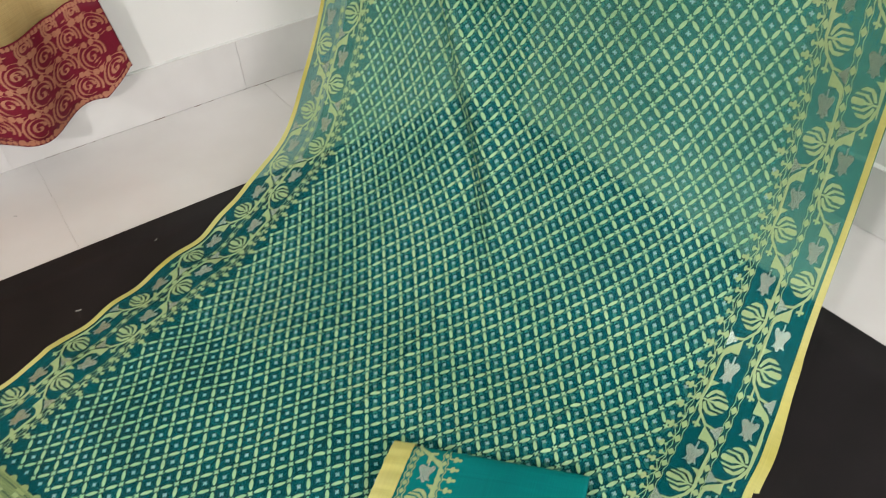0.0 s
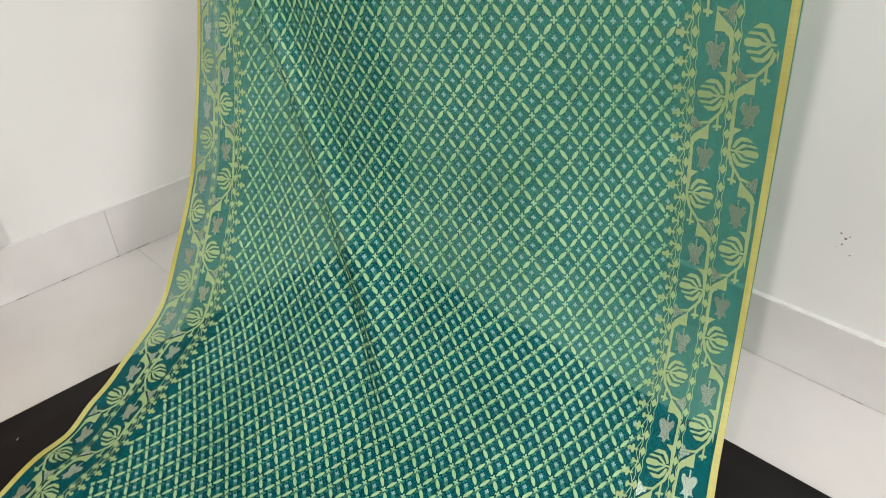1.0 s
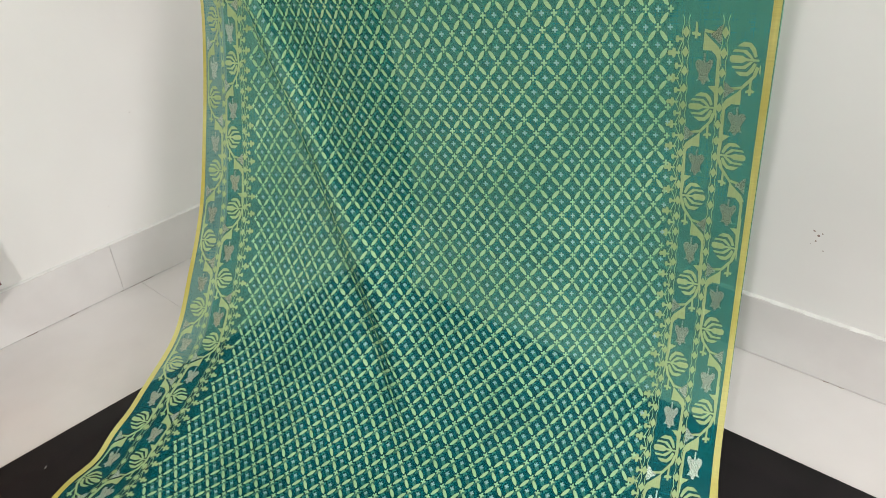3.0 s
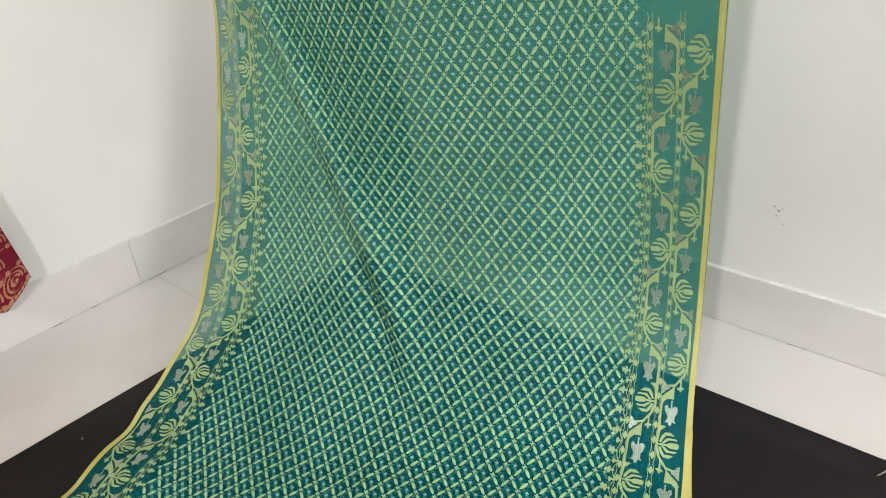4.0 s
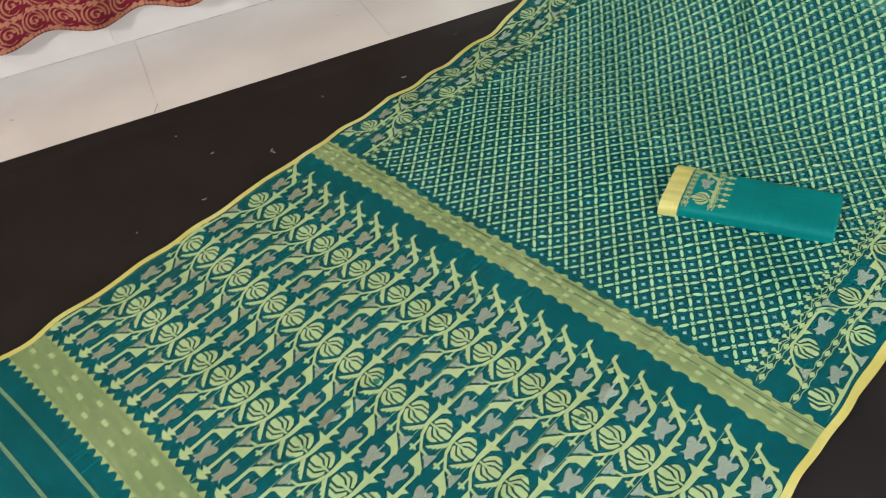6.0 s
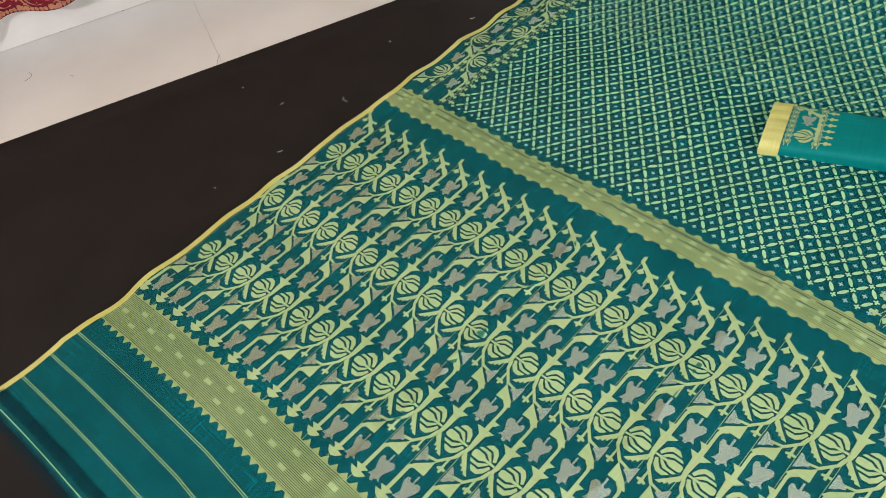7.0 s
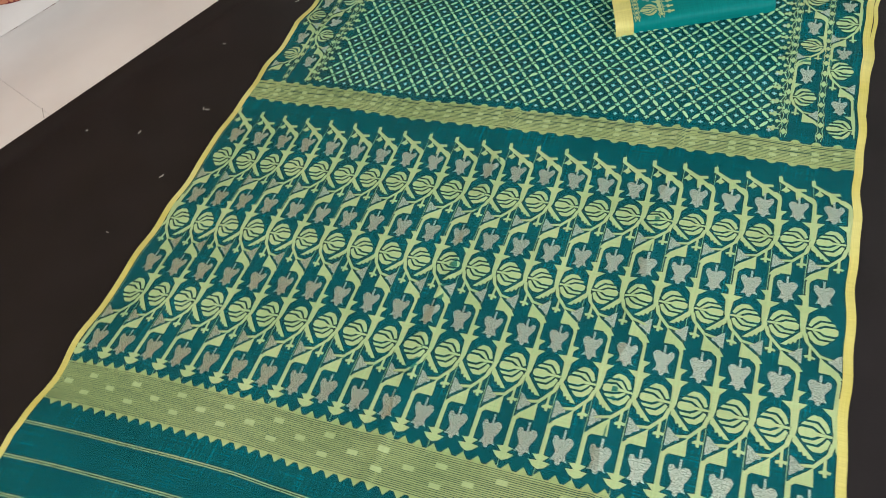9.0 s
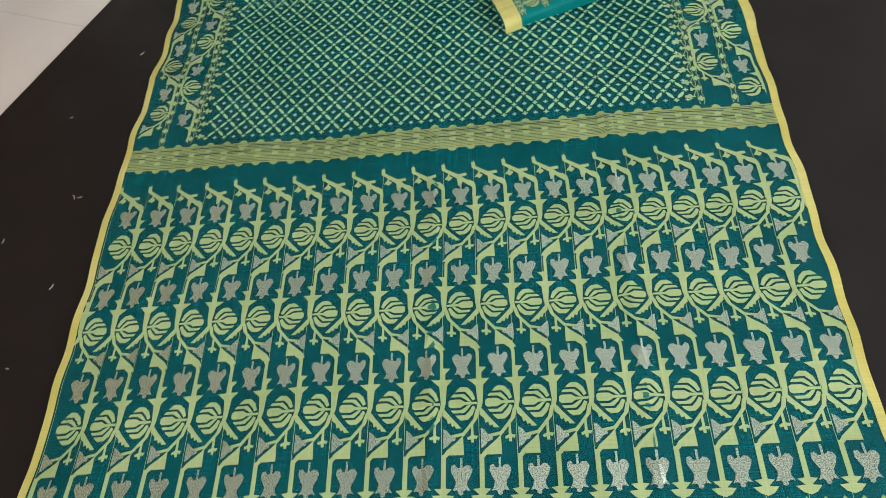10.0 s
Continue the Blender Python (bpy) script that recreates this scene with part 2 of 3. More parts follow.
# ---- the saree: axes on the floor, and its hanging end ----
AX, BX = np.array((-0.369, 0.929)), np.array((0.929, 0.369))
B0, B1 = -0.826, 0.283
S_END, S_TOP = -0.487, 2.30
LEFT_PROFILE = [(0.70, 0.012), (0.85, 0.013), (1.00, 0.020), (1.123, 0.050), (1.27, 0.097), (1.365, 0.20), (1.448, 0.33), (1.497, 0.47), (1.53, 0.62), (1.55, 0.78), (1.56, 1.1), (1.56, 1.4)]
RIGHT_PROFILE = [(0.70, 0.012), (0.90, 0.012), (1.04, 0.013), (1.158, 0.054), (1.222, 0.176), (1.268, 0.301), (1.262, 0.454), (1.234, 0.605), (1.19, 0.758), (1.14, 0.91), (1.05, 1.15), (0.95, 1.4)]


def profile_table(points):
    """Arc length, and the way and height at it, of a smooth curve through the points."""
    p = np.array([points[0]] + points + [points[-1]], dtype=float)
    out = []
    for i in range(1, len(p) - 2):
        for q in np.linspace(0, 1, 24, endpoint=False):
            a, b, c, d = p[i - 1], p[i], p[i + 1], p[i + 2]
            out.append(0.5 * (2 * b + (c - a) * q + (2 * a - 5 * b + 4 * c - d) * q * q + (3 * b - a - 3 * c + d) * q ** 3))
    out = np.array(out)
    arc = np.concatenate(([0], np.cumsum(np.hypot(*np.diff(out, axis=0).T)))) + points[0][0]
    return arc, out[:, 0], out[:, 1]


LEFT_TABLE, RIGHT_TABLE = profile_table(LEFT_PROFILE), profile_table(RIGHT_PROFILE)
LEFT_AT, RIGHT_AT = -0.745, 0.20


def smoothstep(x, lo, hi):
    q = np.clip((x - lo) / (hi - lo), 0, 1)
    return q * q * (3 - 2 * q)


def saree_raw(b, s):
    """The cloth's place at b metres across and s metres along it."""
    q = np.clip((b - LEFT_AT) / (RIGHT_AT - LEFT_AT), -0.12, 1.1)
    ways, heights = [], []
    for arc, way, height in (LEFT_TABLE, RIGHT_TABLE):
        ways.append(np.where(s < arc[0], s, np.interp(s, arc, way)))
        heights.append(np.where(s < arc[0], 0.012, np.interp(s, arc, height)))
    way = ways[0] * (1 - q) + ways[1] * q
    height = heights[0] * (1 - q) + heights[1] * q
    hang = smoothstep(s, 1.05, 1.45)
    flat = 1 - smoothstep(s, 0.9, 1.3)
    # slanting fold of the hanging end
    line = -0.56 + 0.50 * (1.75 - s)
    d = b - line
    fold = hang * (0.026 * np.exp(-((d - 0.032) / 0.040) ** 2) - 0.024 * np.exp(-((d + 0.020) / 0.028) ** 2))
    # broad sag of the hanging end and soft ripples
    fold += hang * (0.010 * np.sin(9 * b + 2.0 * s) + 0.006 * np.sin(17 * b - 3.1 * s + 1))
    height = height + flat * np.interp(s, (0.3, 0.7), (0.0018, 0.0030)) * (np.sin(23 * b + 7 * s) * np.sin(13 * s - 5 * b) + 0.8 * np.sin(41 * s + 9 * b) * np.sin(3 * b + 1))
    # faint folding creases pressed into the flat part
    for crease in (-0.27, 0.01):
        height = height + flat * 0.0035 * np.exp(-((b - crease) / 0.007) ** 2)
    for crease in (-0.335, 0.62):
        height = height + flat * 0.0020 * np.exp(-((s - crease) / 0.010) ** 2)
    way = way - fold * 0.9 - 0.010 * smoothstep(b, -0.75, -0.30) * np.clip((-0.05 - s) / 0.18, 0, 1)
    west, east = np.clip((-0.45 - b) / 0.38, 0, 1), np.clip(b / 0.28, 0, 1)
    way = way + west * np.interp(s, (-0.5, -0.2, 0.2, 0.43, 0.8), (-0.03, -0.02, 0.0, 0.012, 0.0)) + east * np.interp(s, (0.3, 0.42, 0.6), (0, -0.010, 0))
    gather = smoothstep(s, 1.62, 2.05) * np.clip((-0.55 - b) / 0.28, 0, 1)
    way = way + 0.03 * gather
    edge = np.clip((np.abs(b - (B0 + B1) / 2) - 0.44) / 0.12, 0, 1)
    inset = B1 - b
    side = b + hang * np.where(b > -0.447, inset - np.interp(inset, (0.0, 0.30, 0.73), (0.0, 0.262, 0.73)), 0.0) - 0.014 * smoothstep(s, 1.08, 1.32) * np.clip((-0.69 - b) / 0.13, 0, 1) + 0.007 * np.clip((b - 0.15) / 0.13, 0, 1) * smoothstep(s, 0.62, 0.88) * (1 - smoothstep(s, 1.06, 1.28)) + np.clip(-b / 0.8, 0, 1) * 0.030 * np.clip((0.4 - s) / 0.9, 0, 1)
    side = side + edge * np.sign(b) * 0.0017 * (np.sin(31 * s) + 0.6 * np.sin(67 * s + 1.3)) * flat
    height = height + flat * edge * 0.0020 * np.sin(47 * s + 3 * np.sign(b))
    x, y = way * AX[0] + side * BX[0], way * AX[1] + side * BX[1]
    return np.stack((x, y, height), axis=-1)


def saree(b, s, lift=0.0):
    b, s = np.asarray(b, dtype=float), np.asarray(s, dtype=float)
    p = saree_raw(b, s)
    if lift:
        e = 0.004
        n = np.cross(saree_raw(b + e, s) - p, saree_raw(b, s + e) - p)
        n /= np.linalg.norm(n, axis=-1, keepdims=True)
        p = p + lift * n
    return p


def cloth_sheet(name, b_lo, b_hi, s_lo, s_hi, step, mat, parent, lift=0.0, label="", shift=(0, 0, 0)):
    nb, ns = max(2, int(round((b_hi - b_lo) / step)) + 1), max(2, int(round((s_hi - s_lo) / step)) + 1)
    b, s = np.meshgrid(np.linspace(b_lo, b_hi, nb), np.linspace(s_lo, s_hi, ns))
    v = saree(b.ravel(), s.ravel(), lift) + np.array(shift)
    faces = [(j * nb + i, j * nb + i + 1, (j + 1) * nb + i + 1, (j + 1) * nb + i) for j in range(ns - 1) for i in range(nb - 1)]
    return mesh_object(name, v, faces, mat, parent, label, np.stack((b.ravel(), s.ravel()), axis=-1))


def along(m, b):
    """Where the pattern's own measure m lies along the cloth, which is drawn out where it hangs, more so on its east side."""
    east = smoothstep(b, -0.45, 0.10)
    more = np.interp(m, (1.0, 1.265, 1.401, 1.536, 1.671, 1.807, 1.9), (0.0, 0.019, 0.0126, 0.0145, 0.0173, 0.0, -0.006))
    less = np.interp(m, (1.5, 1.678, 1.813, 2.2), (0.0, -0.006, -0.020, -0.03))
    return east * more + (1 - east) * less + np.interp(m, (-1.0, 0.86, 1.1345, 1.4075, 1.544, 1.68, 1.817, 2.2), (-1.0, 0.86, 1.15, 1.43, 1.585, 1.74, 1.905, 2.37))


def woven(name, polys, mat, parent, lift=0.0012, label="", kind="", shift=(0, 0)):
    """Flat woven figures, outlines in (b, s), laid on the cloth as one mesh."""
    flat, faces, at = [], [], 0
    for poly in polys:
        flat += poly
        faces.append(tuple(range(at, at + len(poly))))
        at += len(poly)
    uv = np.array(flat)
    uv[:, 1] = along(uv[:, 1], uv[:, 0])
    uv += np.array(shift)
    return mesh_object(name, saree(uv[:, 0], uv[:, 1], lift), faces, mat, parent, label, uv, False, kind)


# ---- the vine figures, one column 1 wide, y down the cloth ----
W, PERIOD = 0.0492, 440.0 / 145.0


def px(points, cx=82.0, cy=350.0):
    return [((x - cx) / 145.0 + 0.5, (y - cy) / 145.0) for x, y in points]


def unit(points):
    """Points of one repeat of the vine, 66 to the column's width, the butterfly at its head."""
    return [((x - 783.5) / 66.0, (y - 637.0) / 66.0) for x, y in points]


BUTTERFLY = [unit([(801, 632), (799, 626), (803, 619), (810, 618), (816, 623), (816, 606), (820, 606), (820, 623), (825, 623), (829, 617), (835, 619), (836, 628), (832, 636), (827, 645), (829, 653), (833, 660), (826, 659), (823, 661), (823, 665), (819, 667), (815, 665), (815, 661), (811, 658), (803, 660), (808, 652), (808, 645), (803, 637)])]
PETAL_TOP = [(809, 688), (815, 683.5), (827, 684.5), (836, 693), (841, 706), (836, 709), (831, 701), (823, 692.8), (805, 692.8)]
PETAL_UP = [(801, 696.6), (821, 696.6), (829, 704.5), (834, 711), (828, 710.3), (823, 706.6), (815, 701.8), (797, 701.8)]
PETAL_MID = [(793, 709), (797, 706), (814, 706), (822, 710.8), (844, 711.5), (844, 715.5), (822, 716.2), (814, 721), (797, 721), (793, 718)]
OPEN_TOP = [(806, 688), (814, 683), (828, 684), (837, 693), (842, 707), (837, 709), (832, 700), (825, 691.3), (803, 691.3)]
OPEN_UP = [(798, 696.5), (821, 696.5), (830, 704.5), (836, 711), (830, 711), (823, 706), (815, 701.2), (794, 701.2)]
OPEN_MID = [(790, 710), (794, 706.8), (814, 706.8), (822, 711), (846, 711.7), (846, 715.3), (822, 716), (814, 720.2), (794, 720.2), (790, 717)]


def flower(top, up, mid):
    """Five petals, the lower two mirrored from the upper."""
    return [unit(p) for p in (top, up, mid, [(x, 1427 - y) for x, y in up][::-1], [(x, 1427 - y) for x, y in top][::-1])]


FLOWER, OPEN_FLOWER = flower(PETAL_TOP, PETAL_UP, PETAL_MID), flower(OPEN_TOP, OPEN_UP, OPEN_MID)
STEM = [unit([(831, 598), (838, 598), (847, 606), (849, 614), (849, 645), (862, 646), (853, 657), (853, 668), (867, 668), (856, 681), (854, 712), (850, 728), (843, 725), (845, 712), (842, 682), (827, 669), (843, 668), (843, 616), (840, 609), (833, 604)])]
LEAF = [unit([(848, 720), (853, 724), (862, 735), (873, 747), (882, 757), (872, 757), (870, 752), (865, 754), (863, 747), (858, 749), (856, 741), (848, 734)])]
DIAGONAL = [px([(137, 540), (151, 548), (141, 582), (97, 634), (86, 646), (80, 634), (126, 580)])]
BRANCH = [px([(86, 629), (86, 641), (34, 651), (20, 648), (20, 640), (34, 639)])]
SPRIG = [px([(117, 608), (126, 600), (127, 640), (143, 643), (138, 655), (128, 652), (128, 667), (117, 667), (116, 655), (104, 658), (102, 648), (116, 641)])]
TRIANGLE = [px([(86, 640), (89, 712), (32, 712), (16, 728), (2, 724), (22, 695), (68, 658)])]
FAN = [unit([(784, 757), (790, 760), (797, 768), (805, 772), (805, 777), (797, 780), (791, 787), (784, 791)])]


def tip_px(points):
    return [((x - 540.0) / 150.0 + 0.5, (y - 285.0) / 124.0) for x, y in points]


TIP = [tip_px(p) for p in (
    [(447, 118), (465, 118), (469, 150), (450, 152)],
    [(450, 148), (469, 143), (536, 180), (524, 199)],
    [(483, 166), (492, 172), (488, 182), (504, 192), (494, 203), (484, 210), (476, 201), (463, 202), (470, 190), (478, 182)],
    [(525, 178), (570, 172), (574, 187), (530, 194)],
    [(524, 188), (546, 188), (574, 214), (548, 224), (546, 240), (530, 240)],
    [(544, 190), (606, 229), (616, 248), (616, 302), (599, 302), (599, 252), (562, 226)])]
ARROW = [[(-0.04, -0.55), (0.08, -0.55), (0.08, 0.28), (0.24, 0.30), (0.09, 0.44), (0.30, 0.46), (0.17, 0.60), (0.02, 0.66), (-0.14, 0.60), (-0.28, 0.46), (-0.06, 0.44), (-0.22, 0.30), (-0.04, 0.28)]]


def vine(b_left, s_first, count, wide, tall, flip_first=False, tip=False, tail=False, limit=None, narrow=None):
    """The outlines of one vine downwards from its first butterfly: stems, lotus flowers, butterflies, fans."""
    stems, flowers, butterflies, fans = [], [], [], []

    def place(figures, y0, flip):
        out = []
        for f in figures:
            if narrow:
                f = [(min(max(x, narrow[0]), narrow[1]), y) for x, y in f]
            q = [((1 - x if flip else x), y + y0) for x, y in f]
            out.append([(min(max(b_left + x * wide, B0 + 0.0105), B1 - 0.0105), s_first - y * tall) for x, y in (q if flip else q[::-1])])
        if limit and not all(limit[0] <= s <= limit[1] for poly in out for _, s in poly):
            return []
        return out

    if tip:
        stems += place(TIP, 0.0, False)
    for i in range(count):
        y0, flip = i * PERIOD, (i % 2 == 1) != flip_first
        butterflies.append(place(BUTTERFLY, y0, flip))
        if i < count - 1 or not tail:
            for figures in (STEM, LEAF, DIAGONAL, BRANCH, SPRIG, TRIANGLE):
                stems += place(figures, y0, flip)
            flowers.append(place(OPEN_FLOWER if narrow else FLOWER, y0, flip))
            fans += place(FAN, y0, flip)
        else:
            stems += place(ARROW, y0, False)
    return stems, [f for f in flowers if f], [f for f in butterflies if f], fans


def lay_vine(name, figures, parent, label):
    stems, flowers, butterflies, fans = figures
    v = woven(name, stems, LIME, parent, 0.0012, label)
    for f in flowers:
        woven("lotus_flower", f, LIME, v, 0.0013)
    for f in butterflies:
        woven("silver_butterfly", f, SILVER, v, 0.0014, "silver zari butterfly")
    if fans:
        woven("silver_fan", fans, SILVER, v, 0.0014, "small silver fans", "stuff")
    return v


def ribbon(points, width):
    """A strip of quads along a polyline in (b, s)."""
    p = np.array(points)
    d = np.gradient(p, axis=0)
    n = np.stack((-d[:, 1], d[:, 0]), axis=-1)
    n /= np.linalg.norm(n, axis=-1, keepdims=True) + 1e-9
    l, r = p + n * width / 2, p - n * width / 2
    return [[tuple(r[i]), tuple(r[i + 1]), tuple(l[i + 1]), tuple(l[i])] for i in range(len(p) - 1)]


saree_root = tagged(root("saree", (0.0, 0.0, 0.0)), "sheer teal saree with lime woven motifs, draped over the mat", "saree")
cloth_sheet("cloth", B0, B1, S_END + 0.012, S_TOP, 0.008, TEAL, saree_root, label="sheer teal cotton silk cloth")
tagged(cloth_sheet("under_layer", B0 + 0.07, B1 - 0.002, 0.60, S_TOP, 0.016, TEAL_BACK, saree_root, lift=-0.0035, shift=(0.0, 0.0, 0)), "second sheer layer folded under the first")
for edge_lo, edge_hi in ((B0 - 0.001, B0 + 0.0105), (B1 - 0.0105, B1 + 0.001)):
    cloth_sheet("selvedge", edge_lo, edge_hi, S_END + 0.030, S_TOP, 0.006, YELLOW, saree_root, 0.0010, "narrow yellow selvedge")
strip = []
for k in range(80):
    row = []
    for q in (k / 80, (k + 1) / 80):
        out = 0.0085 * math.sin(math.pi * q) ** 0.6 + 0.0008 * math.sin(40 * q)
        row.append((B1 - 0.006 + out, B1 + 0.0005 + out, 0.50 + 0.68 * q))
    strip.append([(row[0][0], row[0][2]), (row[0][1], row[0][2]), (row[1][1], row[1][2]), (row[1][0], row[1][2])])
woven("under_selvedge", strip, YELLOW, saree_root, -0.0003, "yellow selvedge of the folded layer")

# pallu vines
for i in range(22):
    centre = -0.786 + 0.0492 * i + 0.016 * math.sin(math.pi * i / 21)
    v = lay_vine("pallu_vine", vine(centre - W / 2, 0.280, 4, W, 0.1485 / PERIOD, tip=True, tail=True), saree_root, "lime woven vine with lotus flowers")
    woven("guide_thread", ribbon([(centre - W / 2 - 0.002, 0.350 - 0.57 * k / 24) for k in range(25)], 0.0007), LIME, v, 0.0009)

# cross bands
for s_hi, s_lo, lines, tooth in ((0.429, 0.381, 14, "round"), (-0.208, -0.272, 24, "sharp")):
    band = cloth_sheet("cross_band", B0 + 0.0105, B1 - 0.0105, s_lo, s_hi, 0.008, BAND, saree_root, 0.0008, "lime cross band with fine weft lines")
    pitch = (s_hi - s_lo) / lines
    dark = []
    rng = random.Random(int(lines))
    for k in range(1, lines):
        s, at = s_lo + k * pitch, B0 + 0.012
        heavy = k in (lines - 2, lines // 2 + 1)
        while at < B1 - 0.014:
            run = min(rng.uniform(0.02, 0.12), B1 - 0.012 - at)
            thick_ = pitch * (rng.uniform(0.28, 0.42) if tooth == "sharp" else rng.uniform(0.55, 0.80) if heavy else rng.uniform(0.12, 0.40))
            dark += ribbon([(q, s + 0.0002 * math.sin(60 * q + k)) for q in np.linspace(at, at + run, max(3, int(run / 0.004)))], thick_)
            at += run + (rng.uniform(0.008, 0.02) if heavy and tooth == "round" else 0.0)
    woven("weft_line", dark, DARK_WEFT, band, 0.0011, kind="stuff")
    blocks, teeth = [], []
    n = 35 if tooth == "round" else 52
    for k in range(n):
        b = B0 + 0.02 + (B1 - B0 - 0.04) * (k + 0.5) / n
        rows = (((0.22, 0.36), (0.50, 0.64)) if k % 2 else ((0.36, 0.50), (0.64, 0.78))) if tooth == "round" else (((0.46, 0.58),) if k % 4 == 0 else ((0.26, 0.37), (0.68, 0.79)) if k % 4 == 2 else ())
        for lo, hi in rows:
            blocks.append([(b + x * (0.0052 if tooth == "round" else 0.0078), s_lo + y * (s_hi - s_lo)) for x, y in ((-1, lo), (1, lo), (1, hi), (-1, hi))])
        for base, way in ((s_lo, -1), (s_hi, 1)):
            r = 0.0075 if tooth == "round" else 0.0075
            shape = [(-r, 0), (-r * 0.7, 0.6 * r), (0, r * 0.9), (r * 0.7, 0.6 * r), (r, 0)] if tooth == "round" else [(-r, 0), (0, r * 1.15), (r, 0)]
            teeth.append([(b + x, base + way * y) for x, y in (shape if way < 0 else shape[::-1])])
    woven("band_block", blocks, LIME, band, 0.0014, kind="stuff")
    woven("band_teeth", teeth, BAND, band, 0.0009, kind="stuff")

# end stripes, open-weave gap and fringe
for s in (-0.312, -0.362, -0.413):
    stripe = woven("end_stripe", ribbon([(b, s + 0.0015 + 0.001 * math.sin(b * 9)) for b in np.linspace(B0 + 0.010, B1 - 0.010, 100)], 0.0013), LIME, saree_root, 0.0012, "pair of fine lime stripes")
    woven("thin_line", ribbon([(b, s - 0.0015 + 0.001 * math.sin(b * 9)) for b in np.linspace(B0 + 0.010, B1 - 0.010, 100)], 0.0011), LIME, stripe, 0.0012)
woven("end_stripe", ribbon([(b, -0.466) for b in np.linspace(B0 + 0.004, B1 - 0.004, 100)], 0.0014), LIME, saree_root, 0.0014, "single pale stripe beside the fringe")
rng = random.Random(5)
threads = []
for k in range(620):
    b = B0 + 0.006 + (B1 - B0 - 0.012) * (k + rng.random()) / 620
    threads += ribbon([(b, -0.440 - 0.004 * rng.random()), (b + rng.uniform(-0.002, 0.002), -0.459)], 0.0011)
woven("drawn_threads", threads, FRINGE, saree_root, 0.0013, "dark drawn-thread gap before the end", kind="stuff")
threads = []
for k in range(620):
    b = B0 + 0.002 + (B1 - B0 - 0.004) * (k + rng.random()) / 620
    threads += ribbon([(b, -0.471), (b + rng.uniform(-0.003, 0.003), -0.477), (b + rng.uniform(-0.005, 0.005), -0.482 - 0.009 * rng.random())], 0.0010)
woven("fringe", threads, FRINGE, saree_root, 0.0006, "short dark frayed fringe", kind="stuff")

# borders: two vines and two bead chains each
M_BORDER, TALL = 1.875, 0.1355
for side in ("west", "east"):
    flip = side == "west"
    s_lo, s_hi = 0.437, (2.14 if flip else M_BORDER)

    def across(d):
        return B0 + d if flip else B1 - d

    border = root("border")
    border.parent = saree_root
    tagged(border, "woven border with lime lotus vines and silver butterflies")
    for centre, first, turned_first in ((0.038, 0.4390 if flip else 0.3840, True), (0.090, 0.503 if flip else 0.452, False)):
        top = first + 12 * TALL
        lay_vine("border_vine", vine(across(centre) - 0.0220, top, 14, 0.044, TALL / PERIOD, turned_first, limit=(s_lo, s_hi), narrow=(-0.02, 1.02)), border, "lime lotus vine")
    for d_edge in (0.0640, 0.1160):
        chain = []
        b = across(d_edge)
        count = int((s_hi - s_lo) / 0.0242)
        for off, wave in ((-0.0040, 0.0012), (0.0040, -0.0012)):
            chain += ribbon([(b + off + wave * math.cos(2 * math.pi * (s - s_lo) / 0.0242), s) for s in np.arange(s_lo, s_hi, 0.0045)], 0.0010)
        for k in range(count):
            s = s_lo + (k + 0.5) * 0.0242
            chain.append([(b, s - 0.0072), (b + 0.0043, s - 0.001), (b + 0.0043, s + 0.001), (b, s + 0.0072), (b - 0.0043, s + 0.001), (b - 0.0043, s - 0.001)])
        woven("bead_chain", chain, LIME, border, 0.0011, kind="stuff")
    sprigs = []
    way = 1 if flip else -1
    b = across(0.1235)
    points = []
    count = int((s_hi - s_lo) / 0.0335)
    for k in range(count):
        s = s_lo + (k + 0.5) * 0.0335
        u = 0.0172 / 3
        poly = [(0, -0.26), (1.0, -0.26), (1.15, -1.0), (1.75, -1.15), (1.95, -0.5), (2.8, -0.6), (3.1, 0.0), (2.8, 0.6), (1.95, 0.5), (1.75, 1.15), (1.15, 1.0), (1.0, 0.26), (0, 0.26)]
        poly = [(b + way * x * u, s + y * u) for x, y in poly]
        sprigs.append(poly if flip else poly[::-1])
        knob = [(b + way * x * u, s + 0.0168 + y * u) for x, y in ((-0.9, -0.3), (0.3, -0.3), (0.5, -0.75), (1.0, -0.7), (1.2, 0.0), (1.0, 0.7), (0.5, 0.75), (0.3, 0.3), (-0.9, 0.3))]
        sprigs.append(knob if flip else knob[::-1])
        points += [(b + way * 0.0035, s), (b - way * 0.0040, s + 0.0168)]
    sprigs += ribbon(points, 0.0013)
    woven("sprig_edge", sprigs, LIME, border, 0.0012, kind="stuff")

# lattice of the body
LAT_B, LAT_S = 0.0352, 0.0455
nb = 23
b_first = -0.242 - 12.5 * LAT_B
lat_lo, lat_hi = b_first - 0.002, b_first + nb * LAT_B + 0.019


